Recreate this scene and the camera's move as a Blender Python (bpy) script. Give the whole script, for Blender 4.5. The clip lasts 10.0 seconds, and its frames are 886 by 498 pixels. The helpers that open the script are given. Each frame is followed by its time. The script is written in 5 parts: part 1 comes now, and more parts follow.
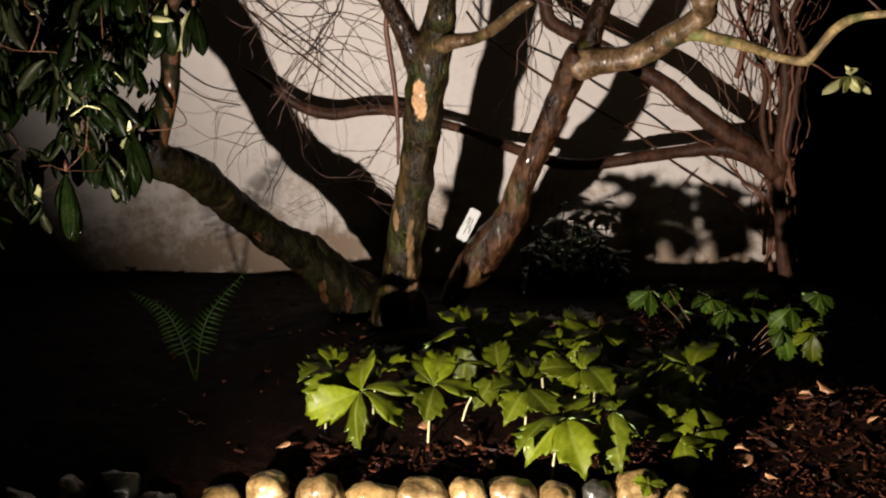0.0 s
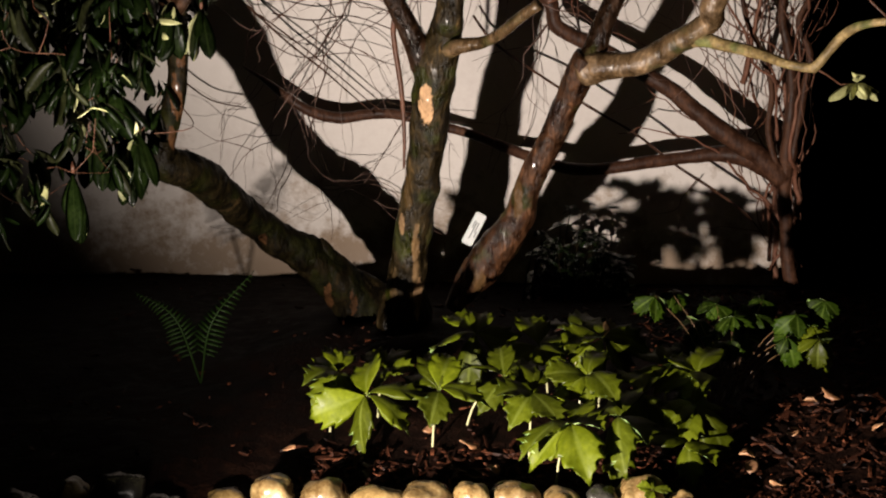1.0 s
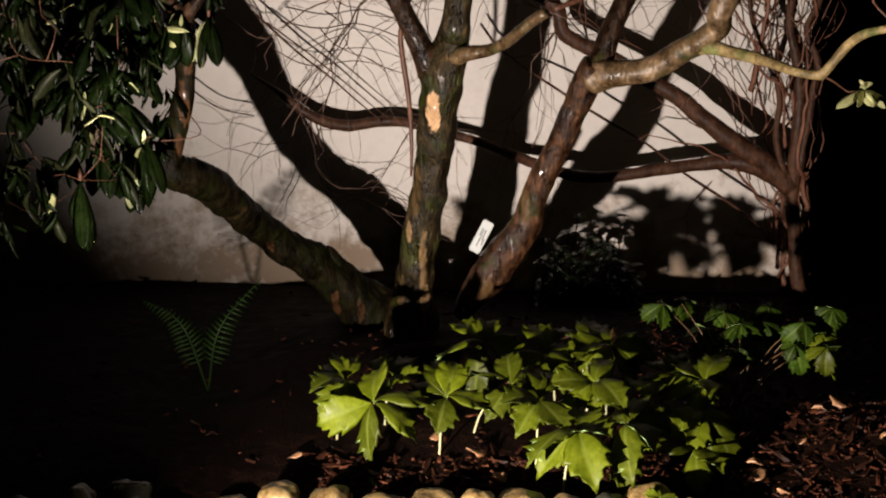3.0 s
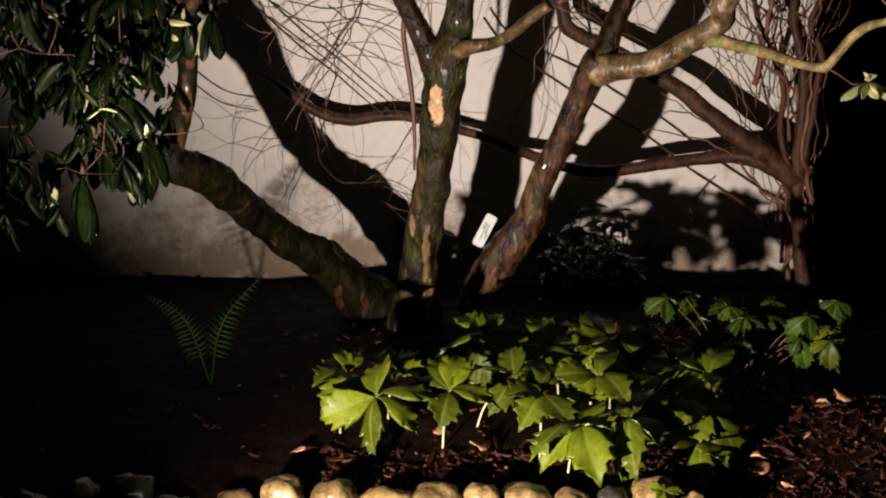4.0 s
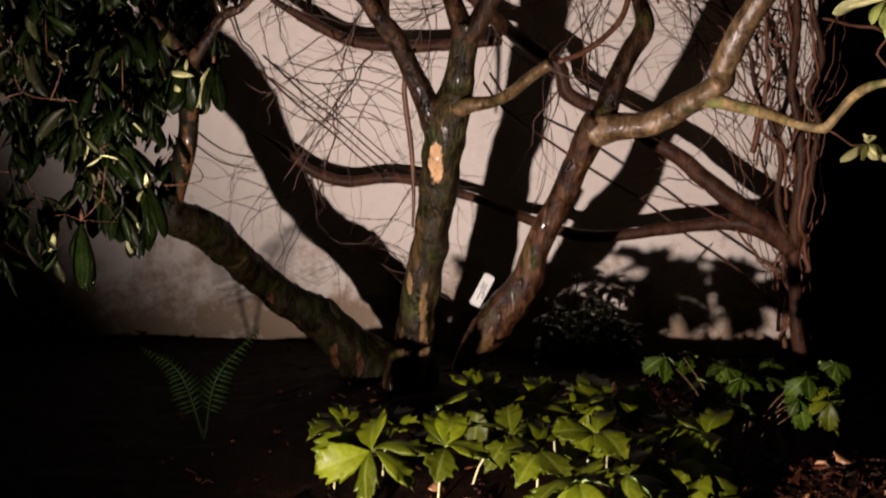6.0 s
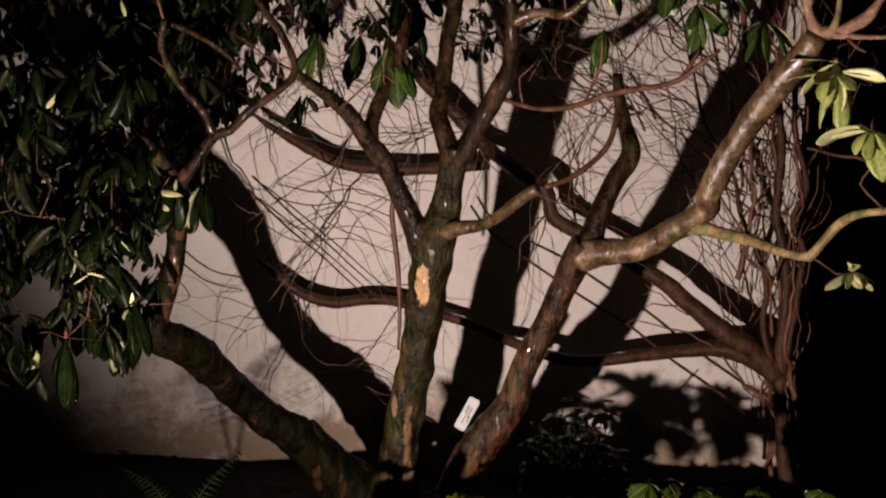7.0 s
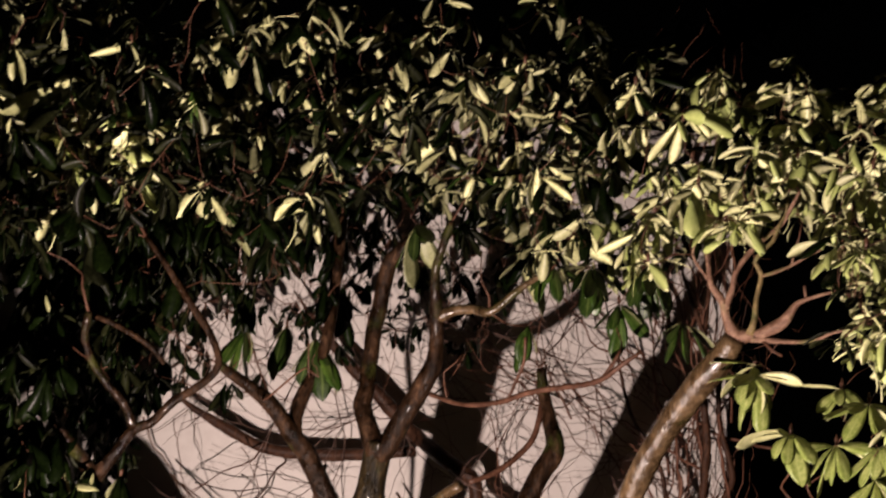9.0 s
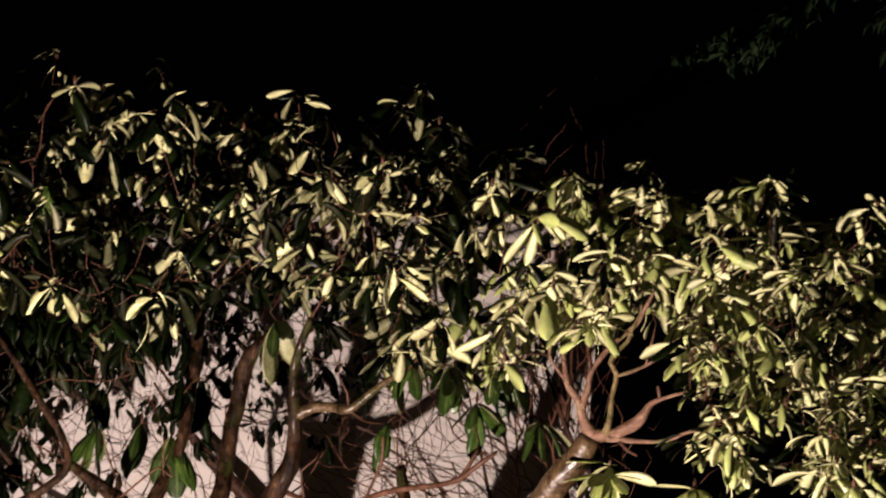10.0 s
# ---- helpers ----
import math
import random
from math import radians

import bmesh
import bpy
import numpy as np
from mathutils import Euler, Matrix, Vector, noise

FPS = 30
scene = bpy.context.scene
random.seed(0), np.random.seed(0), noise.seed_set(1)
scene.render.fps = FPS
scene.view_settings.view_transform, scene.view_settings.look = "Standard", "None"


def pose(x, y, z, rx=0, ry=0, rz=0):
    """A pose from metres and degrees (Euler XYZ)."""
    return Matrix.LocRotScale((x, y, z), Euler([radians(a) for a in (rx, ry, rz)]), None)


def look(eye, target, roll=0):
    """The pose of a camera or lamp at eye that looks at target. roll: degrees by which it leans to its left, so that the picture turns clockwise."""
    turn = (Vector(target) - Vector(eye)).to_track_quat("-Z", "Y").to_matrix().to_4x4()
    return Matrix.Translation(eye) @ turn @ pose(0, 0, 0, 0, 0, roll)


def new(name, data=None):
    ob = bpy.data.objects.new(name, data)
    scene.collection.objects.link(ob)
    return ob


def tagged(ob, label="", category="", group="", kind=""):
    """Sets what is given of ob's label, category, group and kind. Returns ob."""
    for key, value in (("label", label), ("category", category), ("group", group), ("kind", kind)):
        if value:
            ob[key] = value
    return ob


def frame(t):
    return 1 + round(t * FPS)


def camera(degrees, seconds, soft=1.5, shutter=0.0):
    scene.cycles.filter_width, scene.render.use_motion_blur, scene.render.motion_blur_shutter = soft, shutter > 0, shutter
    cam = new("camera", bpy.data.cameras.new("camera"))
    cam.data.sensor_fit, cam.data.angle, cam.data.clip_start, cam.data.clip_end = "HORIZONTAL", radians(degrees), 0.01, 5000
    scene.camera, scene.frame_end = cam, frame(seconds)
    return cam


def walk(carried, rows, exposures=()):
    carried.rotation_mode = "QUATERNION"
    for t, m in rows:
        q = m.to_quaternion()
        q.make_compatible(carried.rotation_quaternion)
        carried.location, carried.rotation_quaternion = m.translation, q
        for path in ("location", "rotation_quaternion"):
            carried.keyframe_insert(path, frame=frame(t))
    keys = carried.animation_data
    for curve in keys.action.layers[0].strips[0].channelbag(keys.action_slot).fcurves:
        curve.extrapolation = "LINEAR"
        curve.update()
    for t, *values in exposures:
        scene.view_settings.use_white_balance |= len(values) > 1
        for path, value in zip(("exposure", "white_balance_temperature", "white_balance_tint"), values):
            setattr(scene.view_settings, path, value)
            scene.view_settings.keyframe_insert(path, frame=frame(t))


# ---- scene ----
cam = camera(33.915, 10.0, soft=2.1, shutter=0.3)
PATH = [
    (0, look((0.0011, 0.0001, 1.1142), (0.0011, 3.4236, 0.3866), 0.30)),
    (0.5, look((-0.0031, -0.0004, 1.1165), (-0.0053, 3.4237, 0.3913), 0.39)),
    (1, look((-0.0031, -0.0017, 1.1164), (-0.0125, 3.4235, 0.3968), 0.65)),
    (1.5, look((-0.0030, -0.0003, 1.1177), (-0.0166, 3.4261, 0.4037), 0.69)),
    (2, look((-0.0034, -0.0013, 1.1183), (-0.0206, 3.4263, 0.4106), 0.70)),
    (2.5, look((-0.0015, -0.0028, 1.1172), (-0.0260, 3.4264, 0.4173), 0.66)),
    (4, look((0.0031, 0.0046, 1.1064), (-0.0375, 3.4319, 0.3978), 0.48)),
    (4.5, look((0.0013, 0.0103, 1.1038), (-0.0428, 3.4349, 0.3827), 0.49)),
    (5, look((-0.0046, 0.0221, 1.1052), (-0.0454, 3.4470, 0.3851), 0.54)),
    (5.2, look((0.0022, 0.0217, 1.1096), (-0.0449, 3.4469, 0.3916), 0.45)),
    (6.3, look((-0.0112, 0.0014, 1.0364), (-0.0204, 3.4795, 0.6456), 1.95)),
    (6.5, look((-0.0107, 0.0030, 1.0360), (-0.0114, 3.4893, 0.7268), 2.18)),
    (7, look((-0.0080, 0.0030, 1.0530), (-0.0116, 3.4956, 0.8255), 2.25)),
    (7.5, look((-0.0037, 0.0010, 1.0652), (-0.0075, 3.4999, 0.9759), 2.34)),
    (8, look((-0.0033, 0.0057, 1.0802), (0.0059, 3.5055, 1.1174), 2.48)),
    (8.5, look((0.0041, -0.0030, 1.1000), (0.0543, 3.4879, 1.3465), 2.84)),
    (9, look((0.0139, -0.0026, 1.1242), (0.1363, 3.4707, 1.5373), 2.99)),
    (9.5, look((0.0223, -0.0091, 1.1511), (0.3217, 3.4367, 1.6865), 2.85)),
    (10, look((0.0496, -0.0059, 1.1671), (0.4575, 3.4150, 1.7846), 2.74)),
]
walk(cam, PATH, [(0, 0, 6500, 6), (5.2, 0, 6500, 7), (6.3, -0.3, 6800, 18), (7, -0.36, 6800, 18), (8, -0.3, 6800, 19), (9, -0.06, 6800, 19), (10, 0.2, 6800, 19)])

# ---- light ----
# one warm garden spotlight low in front of the bed, a night sky with almost nothing in it
LAMP = (-0.497, 1.821, 0.169)
AIM = (1.06, 3.92, 1.74)
spot_data = bpy.data.lights.new("garden_spotlight", "SPOT")
spot_data.energy = 510
spot_data.color = (1.0, 0.855, 0.78)
spot_data.spot_size = radians(118)
spot_data.spot_blend = 0.66
spot_data.shadow_soft_size = 0.012
spot = new("garden_spotlight", spot_data)
spot.matrix_world = look(LAMP, AIM)

world = bpy.data.worlds.new("night")
scene.world = world
world.use_nodes = True
world.node_tree.nodes["Background"].inputs["Color"].default_value = (0.5, 0.5, 0.46, 1)
world.node_tree.nodes["Background"].inputs["Strength"].default_value = 0.0004


# ---- materials ----
def material(name, colours, scale=8.0, rough=(0.5, 0.7), bump=0.3, fine=60.0, stretch=(1, 1, 1), vary=0.0,
             island=0.0, spots=None, translucent=0.0, depth=0.004, spec=0.5, wet=0.0, mottle=0.0):
    """Two scales of noise through a ramp of colours, with relief, and optional stains, wet gloss and variation by piece."""
    m = bpy.data.materials.new(name)
    m.use_nodes = True
    nt = m.node_tree
    bsdf = nt.nodes["Principled BSDF"]
    n, ln = nt.nodes.new, nt.links.new
    co = n("ShaderNodeTexCoord")
    mp = n("ShaderNodeMapping")
    mp.inputs["Scale"].default_value = stretch
    ln(co.outputs["Object"], mp.inputs["Vector"])
    big = n("ShaderNodeTexNoise")
    big.inputs["Scale"].default_value, big.inputs["Detail"].default_value = scale, 6
    big.inputs["Roughness"].default_value = 0.65
    small = n("ShaderNodeTexNoise")
    small.inputs["Scale"].default_value, small.inputs["Detail"].default_value = fine, 5
    for node in (big, small):
        ln(mp.outputs["Vector"], node.inputs["Vector"])
    mix = n("ShaderNodeMix")
    mix.inputs[0].default_value = 0.3
    ln(big.outputs["Fac"], mix.inputs[2])
    ln(small.outputs["Fac"], mix.inputs[3])
    ramp = n("ShaderNodeValToRGB")
    el = ramp.color_ramp.elements
    while len(el) < len(colours):
        el.new(0.5)
    for i, c in enumerate(colours):
        el[i].position = 0.3 + 0.4 * i / max(1, len(colours) - 1)
        el[i].color = (*c, 1)
    ln(mix.outputs[0], ramp.inputs["Fac"])
    colour = ramp.outputs["Color"]
    if spots:
        patch = n("ShaderNodeTexNoise")
        patch.inputs["Scale"].default_value, patch.inputs["Detail"].default_value = spots[1], 4
        ln(co.outputs["Object"], patch.inputs["Vector"])
        cut = n("ShaderNodeMapRange")
        cut.inputs["From Min"].default_value, cut.inputs["From Max"].default_value = spots[2], spots[2] + spots[3]
        ln(patch.outputs["Fac"], cut.inputs["Value"])
        over = n("ShaderNodeMix")
        over.data_type = "RGBA"
        ln(cut.outputs["Result"], over.inputs[0])
        ln(colour, over.inputs[6])
        over.inputs[7].default_value = (*spots[0], 1)
        colour = over.outputs[2]
    # random darker and lighter mottling of the colour, apart from the relief
    if mottle:
        blotch = n("ShaderNodeTexNoise")
        blotch.inputs["Scale"].default_value, blotch.inputs["Detail"].default_value, blotch.inputs["Roughness"].default_value = 34, 7, 0.75
        ln(mp.outputs["Vector"], blotch.inputs["Vector"])
        dim = n("ShaderNodeMapRange")
        dim.inputs["From Min"].default_value, dim.inputs["From Max"].default_value = 0.38, 0.62
        dim.inputs["To Min"].default_value, dim.inputs["To Max"].default_value = 1 - mottle, 1 + mottle
        ln(blotch.outputs["Fac"], dim.inputs["Value"])
        mottled = n("ShaderNodeHueSaturation")
        ln(dim.outputs["Result"], mottled.inputs["Value"])
        ln(colour, mottled.inputs["Color"])
        colour = mottled.outputs["Color"]
    if vary or island:
        source = n("ShaderNodeObjectInfo").outputs["Random"] if vary else n("ShaderNodeNewGeometry").outputs["Random Per Island"]
        amount = vary or island
        rng = n("ShaderNodeMapRange")
        rng.inputs["To Min"].default_value, rng.inputs["To Max"].default_value = 1 - amount, 1 + amount
        ln(source, rng.inputs["Value"])
        hsv = n("ShaderNodeHueSaturation")
        ln(rng.outputs["Result"], hsv.inputs["Value"])
        ln(colour, hsv.inputs["Color"])
        colour = hsv.outputs["Color"]
    ln(colour, bsdf.inputs["Base Color"])
    rr = n("ShaderNodeMapRange")
    rr.inputs["From Min"].default_value, rr.inputs["From Max"].default_value = 0.35, 0.65
    rr.inputs["To Min"].default_value, rr.inputs["To Max"].default_value = rough
    ln(big.outputs["Fac"], rr.inputs["Value"])
    ln(rr.outputs["Result"], bsdf.inputs["Roughness"])
    if wet:
        drop = n("ShaderNodeTexNoise")
        drop.inputs["Scale"].default_value, drop.inputs["Detail"].default_value = 60, 4
        ln(mp.outputs["Vector"], drop.inputs["Vector"])
        sheen = n("ShaderNodeMapRange")
        sheen.inputs["From Min"].default_value, sheen.inputs["From Max"].default_value = 0.58, 0.68
        sheen.inputs["To Max"].default_value = wet
        ln(drop.outputs["Fac"], sheen.inputs["Value"])
        ln(sheen.outputs["Result"], bsdf.inputs["Coat Weight"])
        bsdf.inputs["Coat Roughness"].default_value = 0.2
    bsdf.inputs["Specular IOR Level"].default_value = spec
    if bump:
        b = n("ShaderNodeBump")
        b.inputs["Strength"].default_value, b.inputs["Distance"].default_value = bump, depth
        ln(mix.outputs[0], b.inputs["Height"])
        ln(b.outputs["Normal"], bsdf.inputs["Normal"])
    if translucent:
        tr = n("ShaderNodeBsdfTranslucent")
        ln(colour, tr.inputs["Color"])
        sh = n("ShaderNodeMixShader")
        sh.inputs[0].default_value = translucent
        ln(bsdf.outputs["BSDF"], sh.inputs[1])
        ln(tr.outputs["BSDF"], sh.inputs[2])
        ln(sh.outputs["Shader"], nt.nodes["Material Output"].inputs["Surface"])
    return m


def peeling(m, dull, fresh):
    """Bare wood where the bark has come away, with a ragged edge, after the mesh's own peel and fresh values."""
    nt = m.node_tree
    n, ln = nt.nodes.new, nt.links.new
    bsdf = nt.nodes["Principled BSDF"]
    old = bsdf.inputs["Base Color"].links[0].from_socket
    peel, raw = n("ShaderNodeAttribute"), n("ShaderNodeAttribute")
    peel.attribute_name, raw.attribute_name = "peel", "fresh"
    co = n("ShaderNodeTexCoord")
    stretch = n("ShaderNodeMapping")
    stretch.inputs["Scale"].default_value = (1, 1, 0.4)
    ln(co.outputs["Object"], stretch.inputs["Vector"])
    rag = n("ShaderNodeTexNoise")
    rag.inputs["Scale"].default_value, rag.inputs["Detail"].default_value, rag.inputs["Roughness"].default_value = 55, 5, 0.65
    ln(stretch.outputs["Vector"], rag.inputs["Vector"])
    add = n("ShaderNodeMath")
    add.operation = "MULTIPLY_ADD"
    add.inputs[1].default_value = 2.4
    ln(rag.outputs["Fac"], add.inputs[0])
    ln(peel.outputs["Fac"], add.inputs[2])
    cut = n("ShaderNodeMapRange")
    cut.inputs["From Min"].default_value, cut.inputs["From Max"].default_value = 1.5, 1.66
    ln(add.outputs[0], cut.inputs["Value"])
    wood = n("ShaderNodeMix")
    wood.data_type = "RGBA"
    wood.inputs[6].default_value, wood.inputs[7].default_value = (*dull, 1), (*fresh, 1)
    ln(raw.outputs["Fac"], wood.inputs[0])
    grain = n("ShaderNodeMix")
    grain.data_type, grain.blend_type = "RGBA", "MULTIPLY"
    grain.inputs[0].default_value = 0.8
    tone = n("ShaderNodeMapRange")
    tone.inputs["From Min"].default_value, tone.inputs["From Max"].default_value = 0.3, 0.65
    tone.inputs["To Min"].default_value = 0.35
    ln(rag.outputs["Fac"], tone.inputs["Value"])
    ln(wood.outputs[2], grain.inputs[6])
    ln(tone.outputs["Result"], grain.inputs[7])
    over = n("ShaderNodeMix")
    over.data_type = "RGBA"
    ln(cut.outputs["Result"], over.inputs[0])
    ln(old, over.inputs[6])
    ln(grain.outputs[2], over.inputs[7])
    ln(over.outputs[2], bsdf.inputs["Base Color"])
    return m


def veined(m, tint, share=0.55, pairs=6.0):
    """Paler midrib and side veins, after the leaf's own along and across values."""
    nt = m.node_tree
    n, ln = nt.nodes.new, nt.links.new
    bsdf = nt.nodes["Principled BSDF"]
    old = bsdf.inputs["Base Color"].links[0].from_socket
    along, across = n("ShaderNodeAttribute"), n("ShaderNodeAttribute")
    along.attribute_name, across.attribute_name = "along", "across"

    def calc(kind, a, b):
        node = n("ShaderNodeMath")
        node.operation = kind
        for slot, value in zip(node.inputs, (a, b)):
            if isinstance(value, (int, float)):
                slot.default_value = value
            else:
                ln(value, slot)
        return node.outputs[0]

    wide = calc("ABSOLUTE", across.outputs["Fac"], 0)
    rib = n("ShaderNodeMapRange")
    rib.inputs["From Min"].default_value, rib.inputs["From Max"].default_value = 0.16, 0.03
    ln(wide, rib.inputs["Value"])
    phase = calc("FRACT", calc("MULTIPLY", calc("SUBTRACT", along.outputs["Fac"], calc("MULTIPLY", wide, 0.3)), pairs), 0)
    side = n("ShaderNodeMapRange")
    side.inputs["From Min"].default_value, side.inputs["From Max"].default_value = 0.09, 0.0
    side.inputs["To Max"].default_value = 0.35
    ln(calc("ABSOLUTE", calc("SUBTRACT", phase, 0.5), 0), side.inputs["Value"])
    fac = calc("MULTIPLY", calc("MAXIMUM", rib.outputs["Result"], side.outputs["Result"]), share)
    mix = n("ShaderNodeMix")
    mix.data_type = "RGBA"
    mix.inputs[7].default_value = (*tint, 1)
    ln(fac, mix.inputs[0])
    ln(old, mix.inputs[6])
    ln(mix.outputs[2], bsdf.inputs["Base Color"])
    return m


BARK = peeling(material("wet_mossy_bark", [(0.0016, 0.001, 0.0004), (0.005, 0.0034, 0.001), (0.018, 0.0115, 0.0036), (0.085, 0.05, 0.018)], 26, (0.2, 0.8), 1.0,
                        120, (1, 1, 0.5), spots=((0.012, 0.0125, 0.0016), 12, 0.52, 0.08), depth=0.018, spec=0.12, wet=0.8, mottle=0.75), (0.05, 0.03, 0.01), (0.36, 0.22, 0.115))
BARK_RED = peeling(material("wet_red_bark", [(0.003, 0.0012, 0.0005), (0.011, 0.0044, 0.0018), (0.036, 0.0155, 0.0066), (0.11, 0.052, 0.025)], 26, (0.16, 0.6), 1.0,
                            120, (1, 1, 0.45), spots=((0.013, 0.0125, 0.0022), 10, 0.57, 0.08), depth=0.018, spec=0.12, wet=0.8, mottle=0.75), (0.055, 0.03, 0.011), (0.16, 0.09, 0.04))
BARK_PALE = material("pale_young_bark", [(0.05, 0.032, 0.014), (0.13, 0.092, 0.038), (0.25, 0.185, 0.085)], 26, (0.3, 0.6), 1.0, 140,
                     spots=((0.08, 0.08, 0.025), 14, 0.52, 0.1), spec=0.2, depth=0.008, mottle=0.5)
BARK_LIMB = material("wet_brown_limb_bark", [(0.0022, 0.0011, 0.0005), (0.0072, 0.0035, 0.0016), (0.024, 0.0118, 0.0058), (0.09, 0.05, 0.026)], 22, (0.18, 0.7), 1.0, 120, (1, 1, 0.5),
                     spots=((0.016, 0.0165, 0.004), 9, 0.56, 0.08), spec=0.08, depth=0.016, wet=0.35, mottle=0.75)
BARK_FORK = material("pink_brown_bark", [(0.05, 0.023, 0.014), (0.14, 0.075, 0.048), (0.3, 0.19, 0.125)], 45, (0.35, 0.7), 1.0, 160,
                     spots=((0.12, 0.1, 0.04), 12, 0.54, 0.1), spec=0.2, depth=0.008)
# mossy bark and bare wood, darkened: the left trunk's shade is in the colour
BARK_SHADED = peeling(material("shaded_mossy_bark", [(0.001, 0.0008, 0.0004), (0.0026, 0.0019, 0.0007), (0.006, 0.0042, 0.0014), (0.02, 0.012, 0.0045)], 20, (0.35, 0.85), 1.0, 110, (1, 1, 0.5),
                             spots=((0.004, 0.004, 0.0009), 12, 0.52, 0.08), depth=0.014, spec=0.035, wet=0.12, mottle=0.7), (0.022, 0.01, 0.004), (0.09, 0.042, 0.017))
BARK_TAN = material("smooth_tan_bark", [(0.012, 0.0068, 0.003), (0.034, 0.02, 0.009), (0.085, 0.053, 0.026), (0.22, 0.146, 0.08)], 20, (0.14, 0.45), 1.0, 110, (1, 1, 0.5),
                    spots=((0.026, 0.024, 0.007), 10, 0.58, 0.1), depth=0.008, spec=0.4, wet=0.9, mottle=0.4)
TWIG = material("red_brown_twig", [(0.018, 0.008, 0.005), (0.055, 0.024, 0.014), (0.13, 0.062, 0.038)], 25, (0.35, 0.6), 0.3, 150, spec=0.15)
# near-black leaf top: the crown's shade is put into the colour
LEAF_TOP_SHADED = material("shaded_leaf_top", [(0.0008, 0.0018, 0.0004), (0.002, 0.004, 0.0008), (0.005, 0.0095, 0.0015)], 20, (0.24, 0.46), 0.2, 160, island=0.5, translucent=0.04, spec=0.06)
LEAF_UNDER = material("pale_leaf_underside", [(0.19, 0.19, 0.08), (0.32, 0.32, 0.15), (0.48, 0.47, 0.26)], 20, (0.45, 0.65), 0.2, 160, island=0.7, translucent=0.15)
# lighter copy of the leaf: strong lamplight on the right is in the colour
LIT_TOP = veined(material("lit_leaf_top", [(0.07, 0.115, 0.016), (0.19, 0.235, 0.055), (0.37, 0.4, 0.14)], 20, (0.34, 0.55), 0.2, 160, island=0.5, translucent=0.14), (0.4, 0.45, 0.16))
LIT_UNDER = material("lit_leaf_underside", [(0.31, 0.31, 0.13), (0.51, 0.51, 0.25), (0.65, 0.64, 0.38)], 20, (0.4, 0.6), 0.2, 160, island=0.4, translucent=0.15)
# underside darkened to stand in for shade
LEAF_UNDER_SHADED = material("shaded_leaf_underside", [(0.003, 0.0036, 0.0012), (0.006, 0.007, 0.002), (0.016, 0.018, 0.006)], 20, (0.4, 0.6), 0.2, 160, island=0.6, spec=0.1)
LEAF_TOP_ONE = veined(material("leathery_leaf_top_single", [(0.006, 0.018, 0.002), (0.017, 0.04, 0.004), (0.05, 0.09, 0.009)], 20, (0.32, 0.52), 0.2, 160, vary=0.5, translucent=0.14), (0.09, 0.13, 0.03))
# single leaf with the left side's shade put into its colour
LEAF_SHADED = veined(material("shaded_leaf_top_single", [(0.0009, 0.0018, 0.0004), (0.002, 0.004, 0.0007), (0.005, 0.009, 0.0013)], 20, (0.24, 0.46), 0.2, 160, vary=0.5, translucent=0.06, spec=0.08), (0.008, 0.013, 0.003))
# pale on both sides: flecks of lamplight put into the leaf colour
PALE_ONE = material("pale_lit_leaf", [(0.2, 0.2, 0.08), (0.34, 0.34, 0.15), (0.5, 0.5, 0.25)], 20, (0.35, 0.55), 0.2, 160, vary=0.4, translucent=0.2)
LEAF_UNDER_ONE = material("pale_leaf_underside_single", [(0.11, 0.115, 0.045), (0.2, 0.205, 0.092), (0.34, 0.345, 0.17)], 20, (0.4, 0.6), 0.2, 160, vary=0.45, translucent=0.15)
HERB_TOP = veined(material("soft_green_leaf", [(0.021, 0.028, 0.0009), (0.04, 0.05, 0.0016), (0.068, 0.081, 0.003)], 24, (0.35, 0.6), 0.35, 120, vary=0.5, translucent=0.15, spec=0.12), (0.1, 0.12, 0.02), 0.4)
HERB_UNDER = veined(material("soft_green_leaf_underside", [(0.1, 0.17, 0.04), (0.16, 0.23, 0.07)], 24, (0.5, 0.65), 0.3, 120, vary=0.2, translucent=0.15), (0.3, 0.35, 0.15))
HERB_BROWN = material("browning_leaf", [(0.03, 0.026, 0.005), (0.075, 0.04, 0.015), (0.036, 0.042, 0.004)], 20, (0.4, 0.6), 0.4, 120, translucent=0.1)
STALK = material("pale_stalk", [(0.16, 0.16, 0.07), (0.28, 0.26, 0.14)], 40, (0.35, 0.5), 0.1)
STALK_RED = material("reddish_stalk", [(0.04, 0.02, 0.007), (0.08, 0.045, 0.017)], 40, (0.35, 0.5), 0.1)
# darker copy of the soft green leaf, with the plant's shade in the colour
HERB_SHADED = veined(material("shaded_jagged_leaf", [(0.004, 0.009, 0.0006), (0.009, 0.018, 0.001), (0.022, 0.036, 0.002)], 24, (0.4, 0.6), 0.3, 120, vary=0.7, translucent=0.1, spec=0.06), (0.06, 0.09, 0.015))
FERN = material("fern_green", [(0.0025, 0.0075, 0.0006), (0.006, 0.0145, 0.0012)], 30, (0.5, 0.7), 0.2, 120, spec=0.1)
SHRUB_TOP = material("small_glossy_leaf", [(0.004, 0.009, 0.002), (0.012, 0.02, 0.005)], 30, (0.15, 0.4), 0.2, 120, island=0.5, spec=0.5)
# wet soil made near-black: the barely lit bed's shade is put into the colour
SOIL = material("wet_shaded_soil", [(0.0015, 0.0007, 0.0005), (0.004, 0.0018, 0.0011), (0.015, 0.006, 0.0033)], 22, (0.6, 0.85), 1.0, 140, depth=0.012, spec=0.03)
